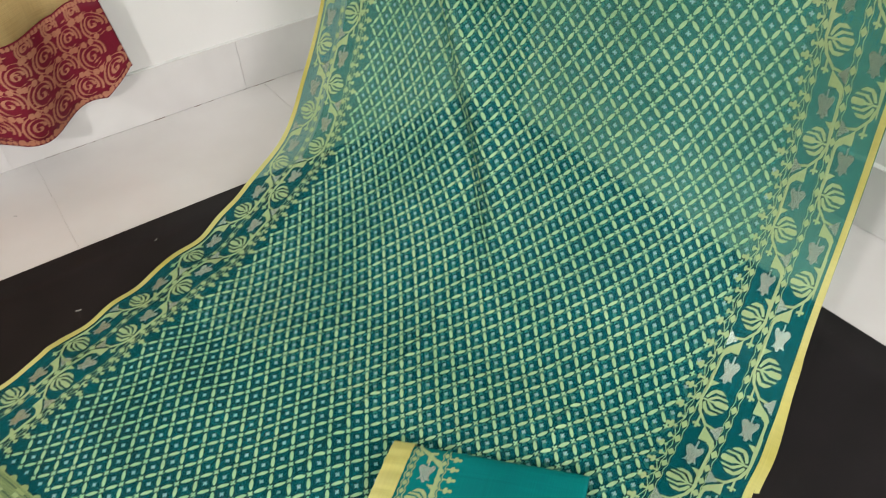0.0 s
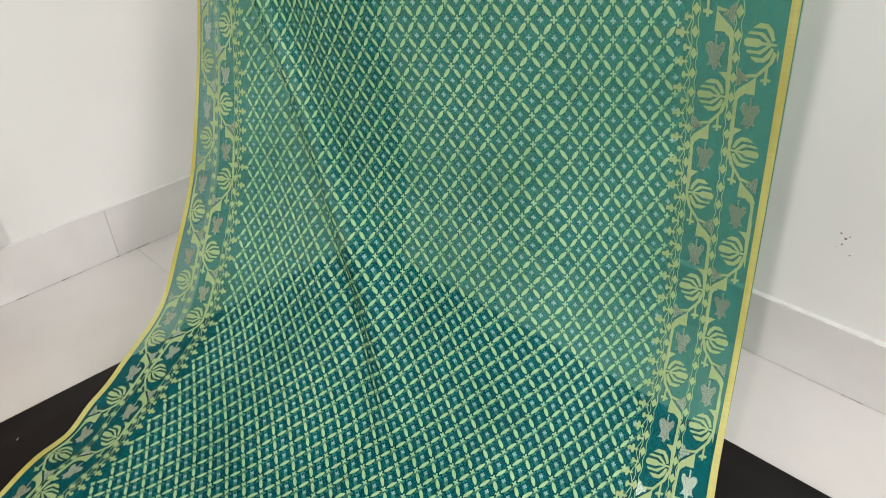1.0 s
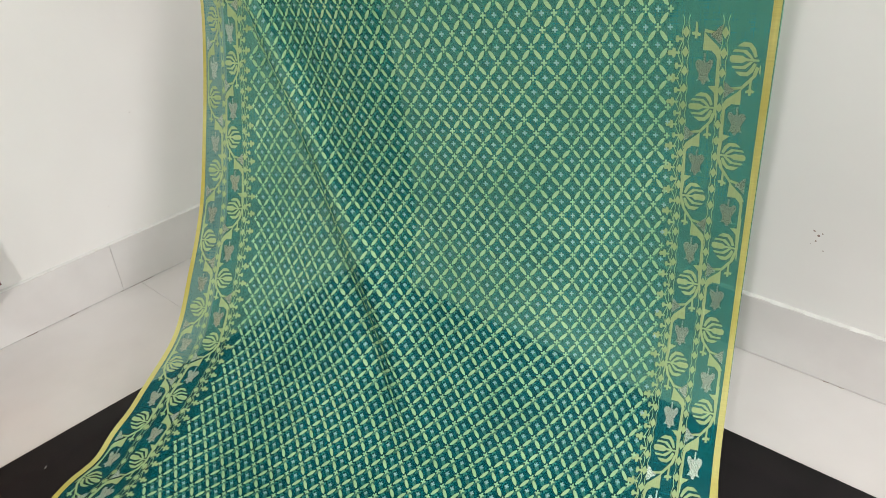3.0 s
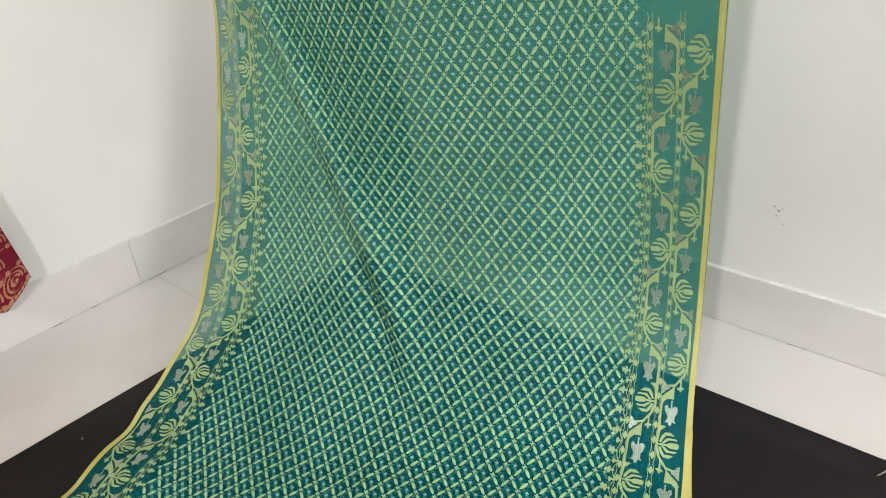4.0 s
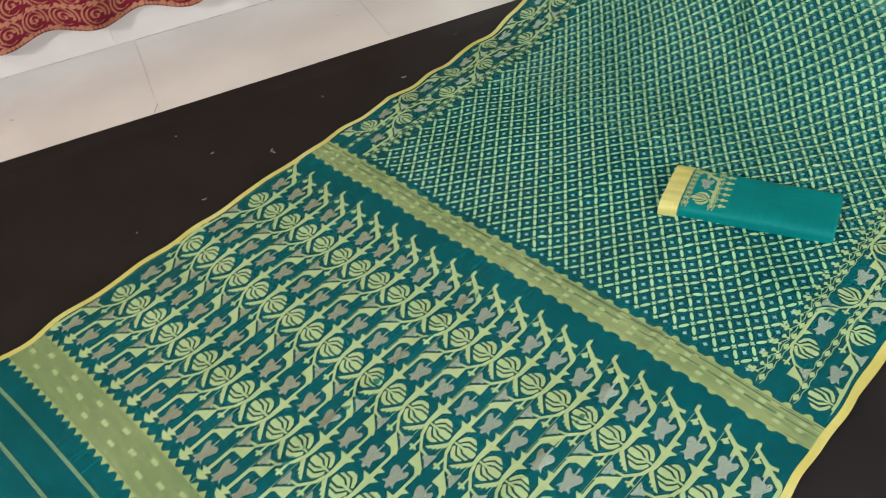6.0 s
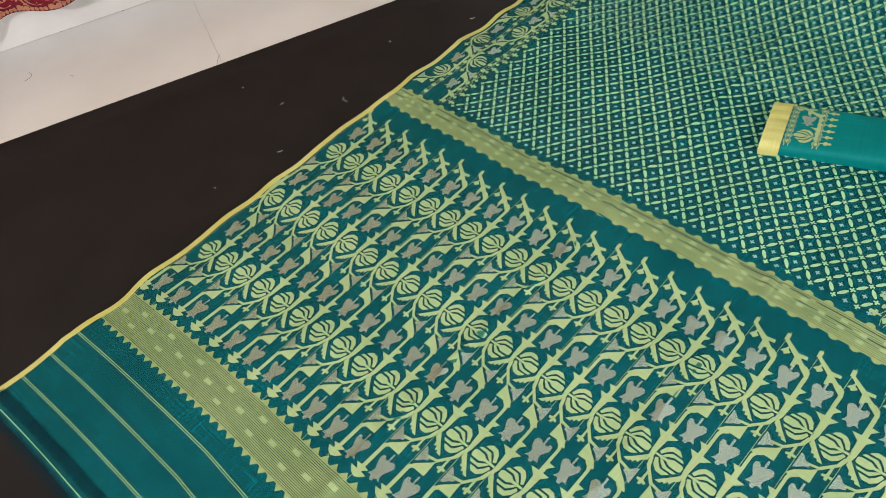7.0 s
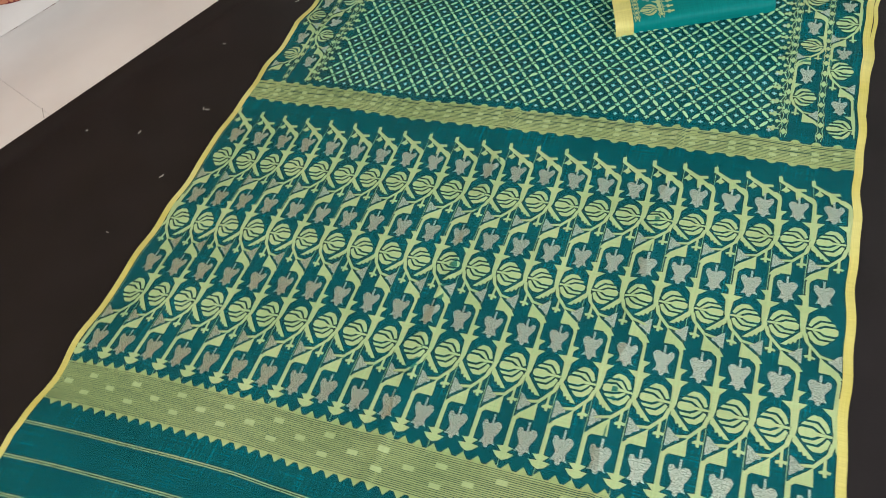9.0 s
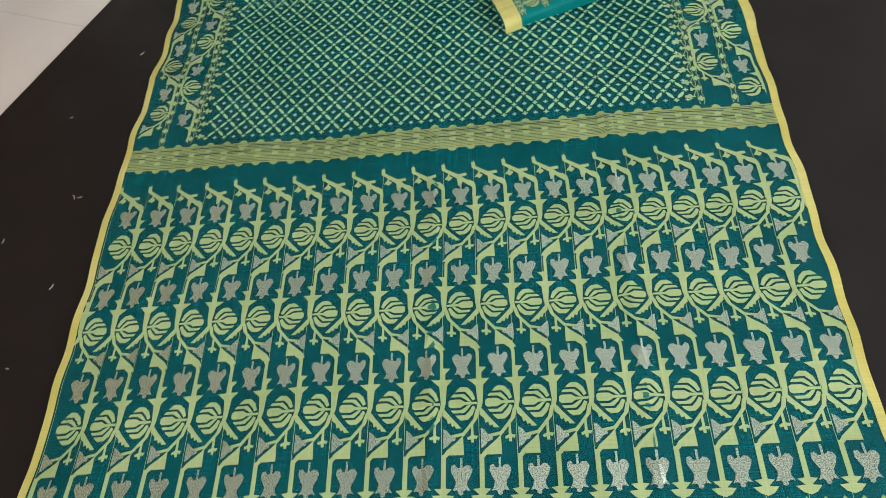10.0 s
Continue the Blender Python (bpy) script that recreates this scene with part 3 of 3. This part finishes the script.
def lattice(s_lo, s_hi, s_phase, name, label, lift, shift=(0, 0), silver=True):
    leaves, stars = [], []
    heights = [s_lo + s_phase]
    while heights[-1] < s_hi - LAT_S / 2:
        heights.append(heights[-1] + LAT_S / 2 * float(np.interp(heights[-1], (1.0, 1.3), (1.0, 0.94))))
    rows = len(heights)
    for j in range(rows):
        s = heights[j]
        for i in range(nb + 1):
            b = b_first + (i + 0.5 * (j % 2)) * LAT_B
            if b > lat_hi + 0.002:
                continue
            u = 0.0022
            leaves.append([(b + x * u, s + y * u) for x, y in ((-0.6, -2.0), (0.6, -2.0), (0.6, -0.6), (2.0, -0.6), (2.0, 0.6), (0.6, 0.6), (0.6, 2.0), (-0.6, 2.0), (-0.6, 0.6), (-2.0, 0.6), (-2.0, -0.6), (-0.6, -0.6))])
            if silver:
                m = b + LAT_B / 2
                if m < lat_hi + 0.012:
                    v = 0.0017
                    stars.append([(m + x * v, s + y * v) for x, y in ((-0.5, -2.2), (0.7, -2.2), (0.7, -0.7), (2.2, -0.9), (2.2, 0.6), (0.7, 0.7), (0.5, 2.3), (-0.7, 2.0), (-0.7, 0.6), (-2.2, 0.8), (-2.2, -0.6), (-0.7, -0.7))])
            if j == rows - 1:
                continue
            for way in (-1, 1):
                e = b + way * LAT_B / 2
                if not lat_lo - 0.004 < e < lat_hi + 0.006:
                    continue
                d = np.array((way * LAT_B / 2, heights[j + 1] - s))
                n = np.array((-d[1], d[0])) / np.hypot(*d) * (1 if way > 0 else 1)
                o = np.array((b, s))
                shape = [(0.20, -0.0010), (0.36, -0.0027), (0.50, -0.0029), (0.64, -0.0027), (0.80, -0.0010), (0.80, 0.0010), (0.64, 0.0027), (0.50, 0.0029), (0.36, 0.0027), (0.20, 0.0010)]
                leaves.append([tuple(o + d * a + n * c) for a, c in shape])
    woven(name, leaves, LEAF_LIME if silver else LEAF_BACK, saree_root, lift, label, "stuff", shift)
    if silver:
        woven("silver_star", stars, STAR, saree_root, lift + 0.0001, "tiny pale silver stars between the lattice leaves", "stuff", shift)


lattice(0.447, 2.10, 0.0, "leaf_lattice", "diagonal lattice of small lime leaves", 0.0018)
lattice(0.80, 2.06, 0.013, "under_lattice", "leaf lattice of the folded layer seen through", -0.0016, (0.010, 0.006), False)

# a deep tuck behind the hanging end
ns_, nb_ = 60, 24
verts, uvs = [], []
for j in range(ns_):
    m = 1.40 + 0.88 * j / (ns_ - 1)
    lo = -0.56 + 0.50 * (1.75 - m) + 0.035
    wide_ = 0.02 + 0.34 * ((m - 1.40) / 0.7) ** 0.8
    for i in range(nb_):
        uvs.append((lo + wide_ * i / (nb_ - 1), m))
uvs = np.array(uvs)
verts = saree(uvs[:, 0], uvs[:, 1], -0.010 - 0.012 * 1.0)
faces = [(j * nb_ + i, j * nb_ + i + 1, (j + 1) * nb_ + i + 1, (j + 1) * nb_ + i) for j in range(ns_ - 1) for i in range(nb_ - 1)]
mesh_object("tucked_fold", verts, faces, TEAL, saree_root, "tuck of doubled cloth behind the hanging end", uvs)

# ---- mat ----
MAT_W, MAT_N = -1.262, 1.412
nx, ny = 40, 44
gx, gy = np.meshgrid(np.linspace(MAT_W, 1.7, nx), np.linspace(-2.0, MAT_N, ny))
gz = 0.0045 + 0.0008 * np.sin(5 * gx + 2 * gy) * np.sin(4 * gy)
mat_v = np.stack((gx.ravel() + 0.0, gy.ravel(), gz.ravel()), axis=-1)
mat_faces = [(j * nx + i, j * nx + i + 1, (j + 1) * nx + i + 1, (j + 1) * nx + i) for j in range(ny - 1) for i in range(nx - 1)]
floor_mat = mesh_object("floor_mat", mat_v, mat_faces, MAT)
thick = floor_mat.modifiers.new("thickness", "SOLIDIFY")
thick.thickness, thick.offset = 0.004, -1
tagged(floor_mat, "large black mat spread on the white floor", "mat")

# ---- folded blouse piece ----
bundle = tagged(root("blouse_piece", (-0.306, 0.715, 0.012)), "folded teal blouse piece with a patterned border lying on the saree", "fabric")
BP_O, BP_U, BP_V = np.array((-0.375, 0.561)), np.array((0.735, 0.678)), np.array((-0.620, 0.785))
BP_U /= np.hypot(*BP_U)
BP_V /= np.hypot(*BP_V)


def bundle_point(u, q, lift=0.0):
    """u along the bundle, q from 0 at the front under-edge over the top to 1 at the back under-edge."""
    depth, high = 0.130 - 0.02 * u, 0.020 + 0.006 * np.sin(7 * u + 0.4)
    ang = np.pi * q
    v = depth / 2 - (depth / 2 + lift) * np.sign(np.cos(ang)) * np.abs(np.cos(ang)) ** 0.35
    z = 0.013 + (high + lift) * np.abs(np.sin(ang)) ** 0.45 * (1.0 - 0.30 * v / depth)
    z = z + 0.0012 * np.sin(40 * u + 9 * v) * np.sin(30 * v)
    p = BP_O[None, :] + np.outer(u, BP_U) + np.outer(v, BP_V)
    return np.stack((p[:, 0], p[:, 1], z), axis=-1)


def over(w):
    """From an even share w of the bundle's depth to its measure round the section."""
    c = 1 - 2 * np.asarray(w, dtype=float)
    return np.arccos(np.clip(np.sign(c) * np.abs(c) ** (1 / 0.35), -1, 1)) / np.pi


def bundle_sheet(name, u0, u1, mat, lift, label, ends=False):
    nu, nq = max(3, int((u1 - u0) / 0.006)), 32
    u, q = np.meshgrid(np.linspace(u0, u1, nu), over((1 - np.cos(np.linspace(0, np.pi, nq))) / 2))
    v = bundle_point(u.ravel(), q.ravel(), lift)
    if not ends:
        round_at = np.repeat(np.linspace(0, 1, nq), nu)
        v[:, 2] += (0.0010 * np.sin(44 * round_at) + 0.0006 * np.sin(97 * round_at + 1) + 0.0004 * np.sin(500 * u.ravel() + 60 * round_at)) * np.sin(np.pi * round_at)
    faces = [(j * nu + i, j * nu + i + 1, (j + 1) * nu + i + 1, (j + 1) * nu + i) for j in range(nq - 1) for i in range(nu - 1)]
    if ends:
        faces += [tuple(j * nu for j in range(nq)), tuple(j * nu + nu - 1 for j in range(nq))[::-1]]
    return mesh_object(name, v, faces, mat, bundle, label, np.stack((u.ravel(), q.ravel() * 0.14), axis=-1))


bundle_sheet("folded_cloth", 0.0, 0.285, TEAL_SOLID, 0.0, "plain teal cloth folded in layers", True)
bundle_sheet("selvedge", -0.004, 0.029, YELLOW, 0.0036, "pleated yellow selvedge end")


def bundle_figures(name, polys, mat, lift, label):
    flat, faces, at = [], [], 0
    for poly in polys:
        flat += poly
        faces.append(tuple(range(at, at + len(poly))))
        at += len(poly)
    uv = np.array(flat)
    mesh_object(name, bundle_point(uv[:, 0], over(uv[:, 1]), lift), faces, mat, bundle, label, uv * np.array((1, 0.14)), False)


polys, bits = [], []
for u, count in ((0.037, 8), (0.082, 8)):
    for k in range(count):
        q = 0.07 + 0.86 * (k + 0.5) / count
        polys.append([(u - 0.0040, q), (u, q - 0.040), (u + 0.0040, q), (u, q + 0.040)])
    for off, sign in ((-0.0042, 1), (0.0042, -1)):
        polys += ribbon([(u + off + sign * 0.0014 * math.cos(2 * math.pi * count * (q - 0.07) / 0.86), q) for q in np.linspace(0.05, 0.95, 48)], 0.0016)
for k in range(6):
    q = 0.09 + 0.82 * (k + 0.5) / 6
    polys.append([(0.087 + x * 0.0062, q + y * 0.036) for x, y in ((0, -0.26), (1.0, -0.26), (1.15, -1.0), (1.75, -1.15), (1.95, -0.5), (2.8, -0.6), (3.1, 0.0), (2.8, 0.6), (1.95, 0.5), (1.75, 1.15), (1.15, 1.0), (1.0, 0.26), (0, 0.26))])
for f in TIP + STEM + FLOWER + LEAF:
    poly = [(0.038 + min(x, 1.05) * 0.043, 0.62 - y * 0.31) for x, y in f]
    if min(q for _, q in poly) > 0.02 and max(q for _, q in poly) < 0.98:
        polys.append(poly)
for f in BUTTERFLY:
    bits.append([(0.038 + x * 0.043, 0.62 - y * 0.31) for x, y in f])
bundle_figures("woven_figure", polys, LIME, 0.0014, "lime woven figures")
bundle_figures("silver_motif", bits, SILVER, 0.0018, "silver zari butterfly")

# ---- curtain on the west wall ----
CURT_Y1, CURT_Y0, CURT_TOP = 0.680, -1.9, 2.45


def curtain_point(y, z, lift=0.0):
    e = 1e-3

    def depth(yy):
        return 0.022 * np.sin(2 * np.pi * (yy - 0.62) / 0.235 + 0.7) + 0.012 * np.sin(2 * np.pi * yy / 0.41 + 1)

    x = np.maximum(-1.615 - 0.035 * smoothstep(y, 0.40, 0.60) + depth(y) * np.clip(1.15 - 0.12 * z, 0.6, 1.2), ROOM_W + 0.016)
    nx, ny = 1.0, -(depth(y + e) - depth(y)) / e
    ln = np.hypot(nx, ny)
    return np.stack((x + lift * nx / ln, y + lift * ny / ln, z), axis=-1)


def hem(y):
    return 0.098 + 0.008 * np.sin(2 * np.pi * (y - 0.62) / 0.235 + 2.6) + 0.007 * np.sin(2 * np.pi * y / 0.53) + 0.075 * np.clip((y - 0.605) / 0.070, 0, 1)


def seam(y):
    return 0.324 + 0.006 * np.sin(2 * np.pi * (y - 0.62) / 0.235 + 2.4) + 0.030 * np.clip((y - 0.56) / 0.08, 0, 1)


def curtain_sheet(name, low, high, rows, mat, parent, lift, label):
    ny_ = 420
    y = np.linspace(CURT_Y0, CURT_Y1, ny_)
    v, uv = [], []
    for k in range(rows + 1):
        z = low(y) + (high(y) - low(y)) * k / rows
        yy = y - np.clip((y - 0.55) / 0.10, 0, 1) * 0.028 * np.clip(z - 0.17, 0, 0.9) / 0.19
        v.append(curtain_point(yy, z, lift))
        uv.append(np.stack((y, z), axis=-1))
    faces = [(j * ny_ + i, j * ny_ + i + 1, (j + 1) * ny_ + i + 1, (j + 1) * ny_ + i) for j in range(rows) for i in range(ny_ - 1)]
    ob = mesh_object(name, np.concatenate(v), faces, mat, parent, label, np.concatenate(uv))
    thick = ob.modifiers.new("thickness", "SOLIDIFY")
    thick.thickness, thick.offset = 0.0016, 0
    return ob


curtain = tagged(root("curtain", (-1.6, -0.6, 2.45)), "gold satin curtain with an embroidered maroon hem band", "curtain")
curtain_sheet("gold_panel", lambda y: seam(y) - 0.004, lambda y: 0 * y + CURT_TOP, 24, GOLD, curtain, 0.0, "plain gold satin")
hem_band = curtain_sheet("hem_band", hem, seam, 8, MAROON, curtain, 0.0015, "maroon satin hem band")


def on_curtain(polys, name, mat, parent, lift, label):
    flat, faces, at = [], [], 0
    for poly in polys:
        flat += poly
        faces.append(tuple(range(at, at + len(poly))))
        at += len(poly)
    uv = np.array(flat)
    y, h = uv[:, 0], uv[:, 1]
    z = hem(y) + (seam(y) - hem(y)) * h
    yy = y - np.clip((y - 0.55) / 0.10, 0, 1) * 0.028 * np.clip(z - 0.17, 0, 0.9) / 0.19
    mesh_object(name, curtain_point(yy, z, lift), faces, mat, parent, label, np.stack((y, z), axis=-1), False, "stuff")


scrolls = []
H = 0.225
rng = random.Random(8)
for row, (h, r) in enumerate(((0.17, 0.031), (0.44, 0.033), (0.70, 0.030), (0.90, 0.020))):
    for k in range(36):
        cy = 0.645 - (k + 0.5 * (row % 2)) * 0.070
        for ring in (1.0, 0.70):
            scrolls += ribbon([(cy + r * ring * math.cos(a), h + r * ring * math.sin(a) / H) for a in np.linspace(-0.4, 2 * math.pi - 1.0, 20)], 0.0050)
        scrolls += ribbon([(cy + r * 0.5 * (1 - a / 9) * math.cos(a), h + r * 0.5 * (1 - a / 9) * math.sin(a) / H) for a in np.linspace(0, 8, 16)], 0.0070)
        for a in (0.8, 2.4, 4.0, 5.5):
            c = (cy + 1.28 * r * math.cos(a), h + 1.28 * r * math.sin(a) / H)
            if 0.02 < c[1] < 0.97:
                scrolls.append([(c[0] + 0.0075 * math.cos(t), c[1] + 0.0075 * math.sin(t) / H) for t in np.linspace(0, 2 * math.pi, 7)[:-1]])
# small leaves and stitches that fill the ground between the scrolls
for k in range(700):
    cy, h, a, half = rng.uniform(-1.88, 0.665), rng.uniform(0.03, 0.97), rng.uniform(0, math.pi), rng.uniform(0.004, 0.009)
    dy, dh = half * math.cos(a), 0.6 * half * math.sin(a) / H
    scrolls.append([(cy - dy, h - dh), (cy - 0.3 * dh * H, h + 0.3 * dy / H), (cy + dy, h + dh), (cy + 0.3 * dh * H, h - 0.3 * dy / H)])
for k in range(250):
    cy = 0.672 - k * 0.0101
    scrolls += [[(cy + 0.0046 * math.cos(t), at + 0.0055 * math.sin(t) / H) for t in np.linspace(0, 2 * math.pi, 7)[:-1]] for at in (0.030, 0.968)]
on_curtain(scrolls, "embroidery", SCROLL, hem_band, 0.0032, "bronze scroll embroidery")

# ---- lint and loose threads ----


def thread(place, length, turn, curl, mat, label, category, z=0.0062, thick=0.0006):
    cu = bpy.data.curves.new("lint_thread", "CURVE")
    cu.dimensions, cu.bevel_depth, cu.bevel_resolution = "3D", thick, 1
    sp = cu.splines.new("POLY")
    n = 9
    sp.points.add(n - 1)
    ang = radians(turn)
    x, y = 0.0, 0.0
    for i in range(n):
        sp.points[i].co = (x, y, 0.0004 * math.sin(i), 1)
        x, y = x + length / n * math.cos(ang), y + length / n * math.sin(ang)
        ang += curl / n
    cu.materials.append(mat)
    me = bpy.data.meshes.new_from_object(bpy.data.objects.new("lint_source", cu))
    ob = new("lint_thread", me)
    ob.location = (place[0] + 0.012, place[1] + 0.012, z)
    tagged(ob, label, category, "loose threads")


rng = random.Random(11)
for place, length, turn, curl in (((0.087, 1.353), 0.045, 60, 0.8), ((-0.971, -0.021), 0.010, 20, 0.5), ((-0.974, -0.025), 0.012, 120, 1.0), ((-0.89, -0.193), 0.012, 70, 0.8), ((-1.038, -0.143), 0.010, 100, 0.3), ((0.16, 1.30), 0.012, 10, 0.4), ((0.34, 0.16), 0.006, 40, 0.2), ((0.37, 0.02), 0.010, 0, 1.5), ((0.32, 0.42), 0.008, 80, 0.6), ((-1.09, 0.33), 0.012, 50, 1.0), ((-1.12, 0.14), 0.008, 10, 1.2), ((-0.86, -0.33), 0.006, 10, 0.2), ((-1.15, -0.2), 0.005, 60, 0.2), ((0.42, -0.12), 0.007, 30, 0.6), ((-1.20, 0.52), 0.008, 120, 0.8)):
    thread(place, length, turn, curl, LINT, "tiny white lint thread on the black mat", "lint")
for place, length, turn, curl in (((-1.508, -0.656), 0.05, 100, 2.6), ((-1.32, -0.212), 0.045, -30, 0.3), ((-1.46, -0.55), 0.012, 40, 0.4), ((-1.49, 0.30), 0.008, 20, 0.3)):
    thread(place, length, turn, curl, DARK_LINT, "fine dark thread on the white floor tiles", "lint", 0.0012, 0.0004)

# ---- floor and skirting, tile by tile ----
floor = tagged(box("floor", (ROOM_W - T, ROOM_S - T, -0.06), (ROOM_E + T, ROOM_N + T, -0.0025), GROUT), "white glazed floor tiles with fine joints", "floor", kind="structure")
tile_me = {}


def slab(name, lo, hi, mat, parent, bevel):
    key = (name, tuple(round(h - l, 4) for l, h in zip(lo, hi)))
    mid = [(l + h) / 2 for l, h in zip(lo, hi)]
    if key not in tile_me:
        ob = box(name, [l - m for l, m in zip(lo, mid)], [h - m for h, m in zip(hi, mid)], mat, None, bevel=bevel)
        tile_me[key] = ob.data
    else:
        ob = new(name, tile_me[key])
    ob.location = mid
    ob.parent = parent
    return ob


xs = [ROOM_W] + [-1.09 + 0.6 * k for k in range(6)] + [ROOM_E]
ys = [ROOM_S] + [-2.003 + 0.6 * k for k in range(6)] + [ROOM_N]
for i in range(len(xs) - 1):
    for j in range(len(ys) - 1):
        slab("tile", (xs[i] + 0.0003, ys[j] + 0.0003, -0.012), (xs[i + 1] - 0.0003, ys[j + 1] - 0.0003, 0.0), TILE, floor, 0.0003)
for name, line in (("skirting_west", [ROOM_S, -1.453, -0.853, -0.253, 0.347, 0.947, ROOM_N]), ("skirting_north", [ROOM_W + 0.012, -1.335, -0.935, 0.465, 1.065, 1.665, ROOM_E])):
    west = name.endswith("west")
    base = box(name, (ROOM_W - 0.01, ROOM_S, 0.0) if west else (ROOM_W, ROOM_N - 0.004, 0.0), (ROOM_W + 0.004, ROOM_N, 0.132) if west else (ROOM_E, ROOM_N + 0.01, 0.132), GROUT, kind="structure")
    tagged(base, "pale tiled skirting along the foot of the wall", "skirting")
    for a, b in zip(line, line[1:]):
        if west:
            slab("skirting_tile", (ROOM_W + 0.001, a + 0.0003, 0.001), (ROOM_W + 0.012, b - 0.0003, 0.135), SKIRT, base, 0.0006)
        else:
            slab("skirting_tile", (a + 0.0003, ROOM_N - 0.012, 0.001), (b - 0.0003, ROOM_N - 0.001, 0.135), SKIRT, base, 0.0006)

# ---- wall marks, paint lip over the skirting, soiled joint at its foot ----
wall_n, wall_w = bpy.data.objects["wall_north"], bpy.data.objects["wall_west"]
CHIP = material("bare_plaster_mark", (0.22, 0.15, 0.13), 0.9, colour2=(0.40, 0.33, 0.30), scale=200.0)
SOIL = material("soiled_joint", (0.20, 0.13, 0.11), 0.9, colour2=(0.48, 0.42, 0.38), scale=40.0)
LIP = material("uneven_paint_edge", (0.76, 0.755, 0.735), 0.6, colour2=(0.82, 0.815, 0.80), scale=30.0, bump=0.4, bump_scale=120.0)
rng = random.Random(21)


def mark(parent, place, size, north):
    n = 7
    ring = [(size * rng.uniform(0.5, 1.1) * math.cos(2 * math.pi * k / n), size * rng.uniform(0.4, 1.0) * math.sin(2 * math.pi * k / n)) for k in range(n)]
    v = [(place[0] + a, ROOM_N - 0.0006, place[2] + c) if north else (ROOM_W + 0.0006, place[1] + a, place[2] + c) for a, c in ring]
    ob = mesh_object("plaster_chip", v, [tuple(range(n))[::-1] if not north else tuple(range(n))], CHIP, None, smooth=False)
    ob.parent = parent


for dx, dz, r in ((0.0, 0.0, 0.0035), (-0.009, 0.008, 0.0030), (0.006, 0.006, 0.0022), (-0.004, -0.012, 0.0022), (0.012, -0.028, 0.0018), (-0.012, -0.020, 0.0012)):
    mark(wall_n, (-0.226 + dx, 0, 0.304 + dz), r, True)
for y, z, r in ((0.66, 0.40, 0.003), (0.98, 0.23, 0.0015), (1.1, 0.44, 0.0012)):
    mark(wall_w, (0, y, z), r, False)


def lip_strip(name, lo, hi, north, base_z, high, deep, mat, parent, gaps, seed):
    r = random.Random(seed)
    v, f = [], []
    p = lo
    while p < hi:
        step = r.uniform(0.02, 0.06)
        if gaps and r.random() < gaps:
            p += step * 2
            continue
        n, at = 5, len(v)
        for k in range(n):
            q = min(hi, p + step * k / (n - 1))
            t = high * r.uniform(0.45, 1.0)
            d = deep * r.uniform(0.6, 1.0)
            for dd, zz in ((0.0, base_z), (d, base_z), (d * 0.7, base_z + t), (0.0, base_z + t)):
                v.append((q, ROOM_N - dd, zz) if north else (ROOM_W + dd, q, zz))
        for k in range(n - 1):
            for c in range(4):
                a, b = at + k * 4 + c, at + k * 4 + (c + 1) % 4
                f.append((a, b, b + 4, a + 4))
        p += step
    ob = mesh_object(name, v, f, mat, None, smooth=False, kind="structure")
    ob.parent = parent


for name, lo, hi, north in (("skirting_west", ROOM_S, ROOM_N - 0.015, False), ("skirting_north", ROOM_W + 0.015, ROOM_E, True)):
    base = bpy.data.objects[name]
    lip_strip("paint_lip", lo, hi, north, 0.1352, 0.0022, 0.0123, LIP, base, 0.0, 3 if north else 4)
    lip_strip("soiled_joint", lo, hi, north, 0.0004, 0.0022, 0.0150, SOIL, base, 0.45, 5 if north else 6)
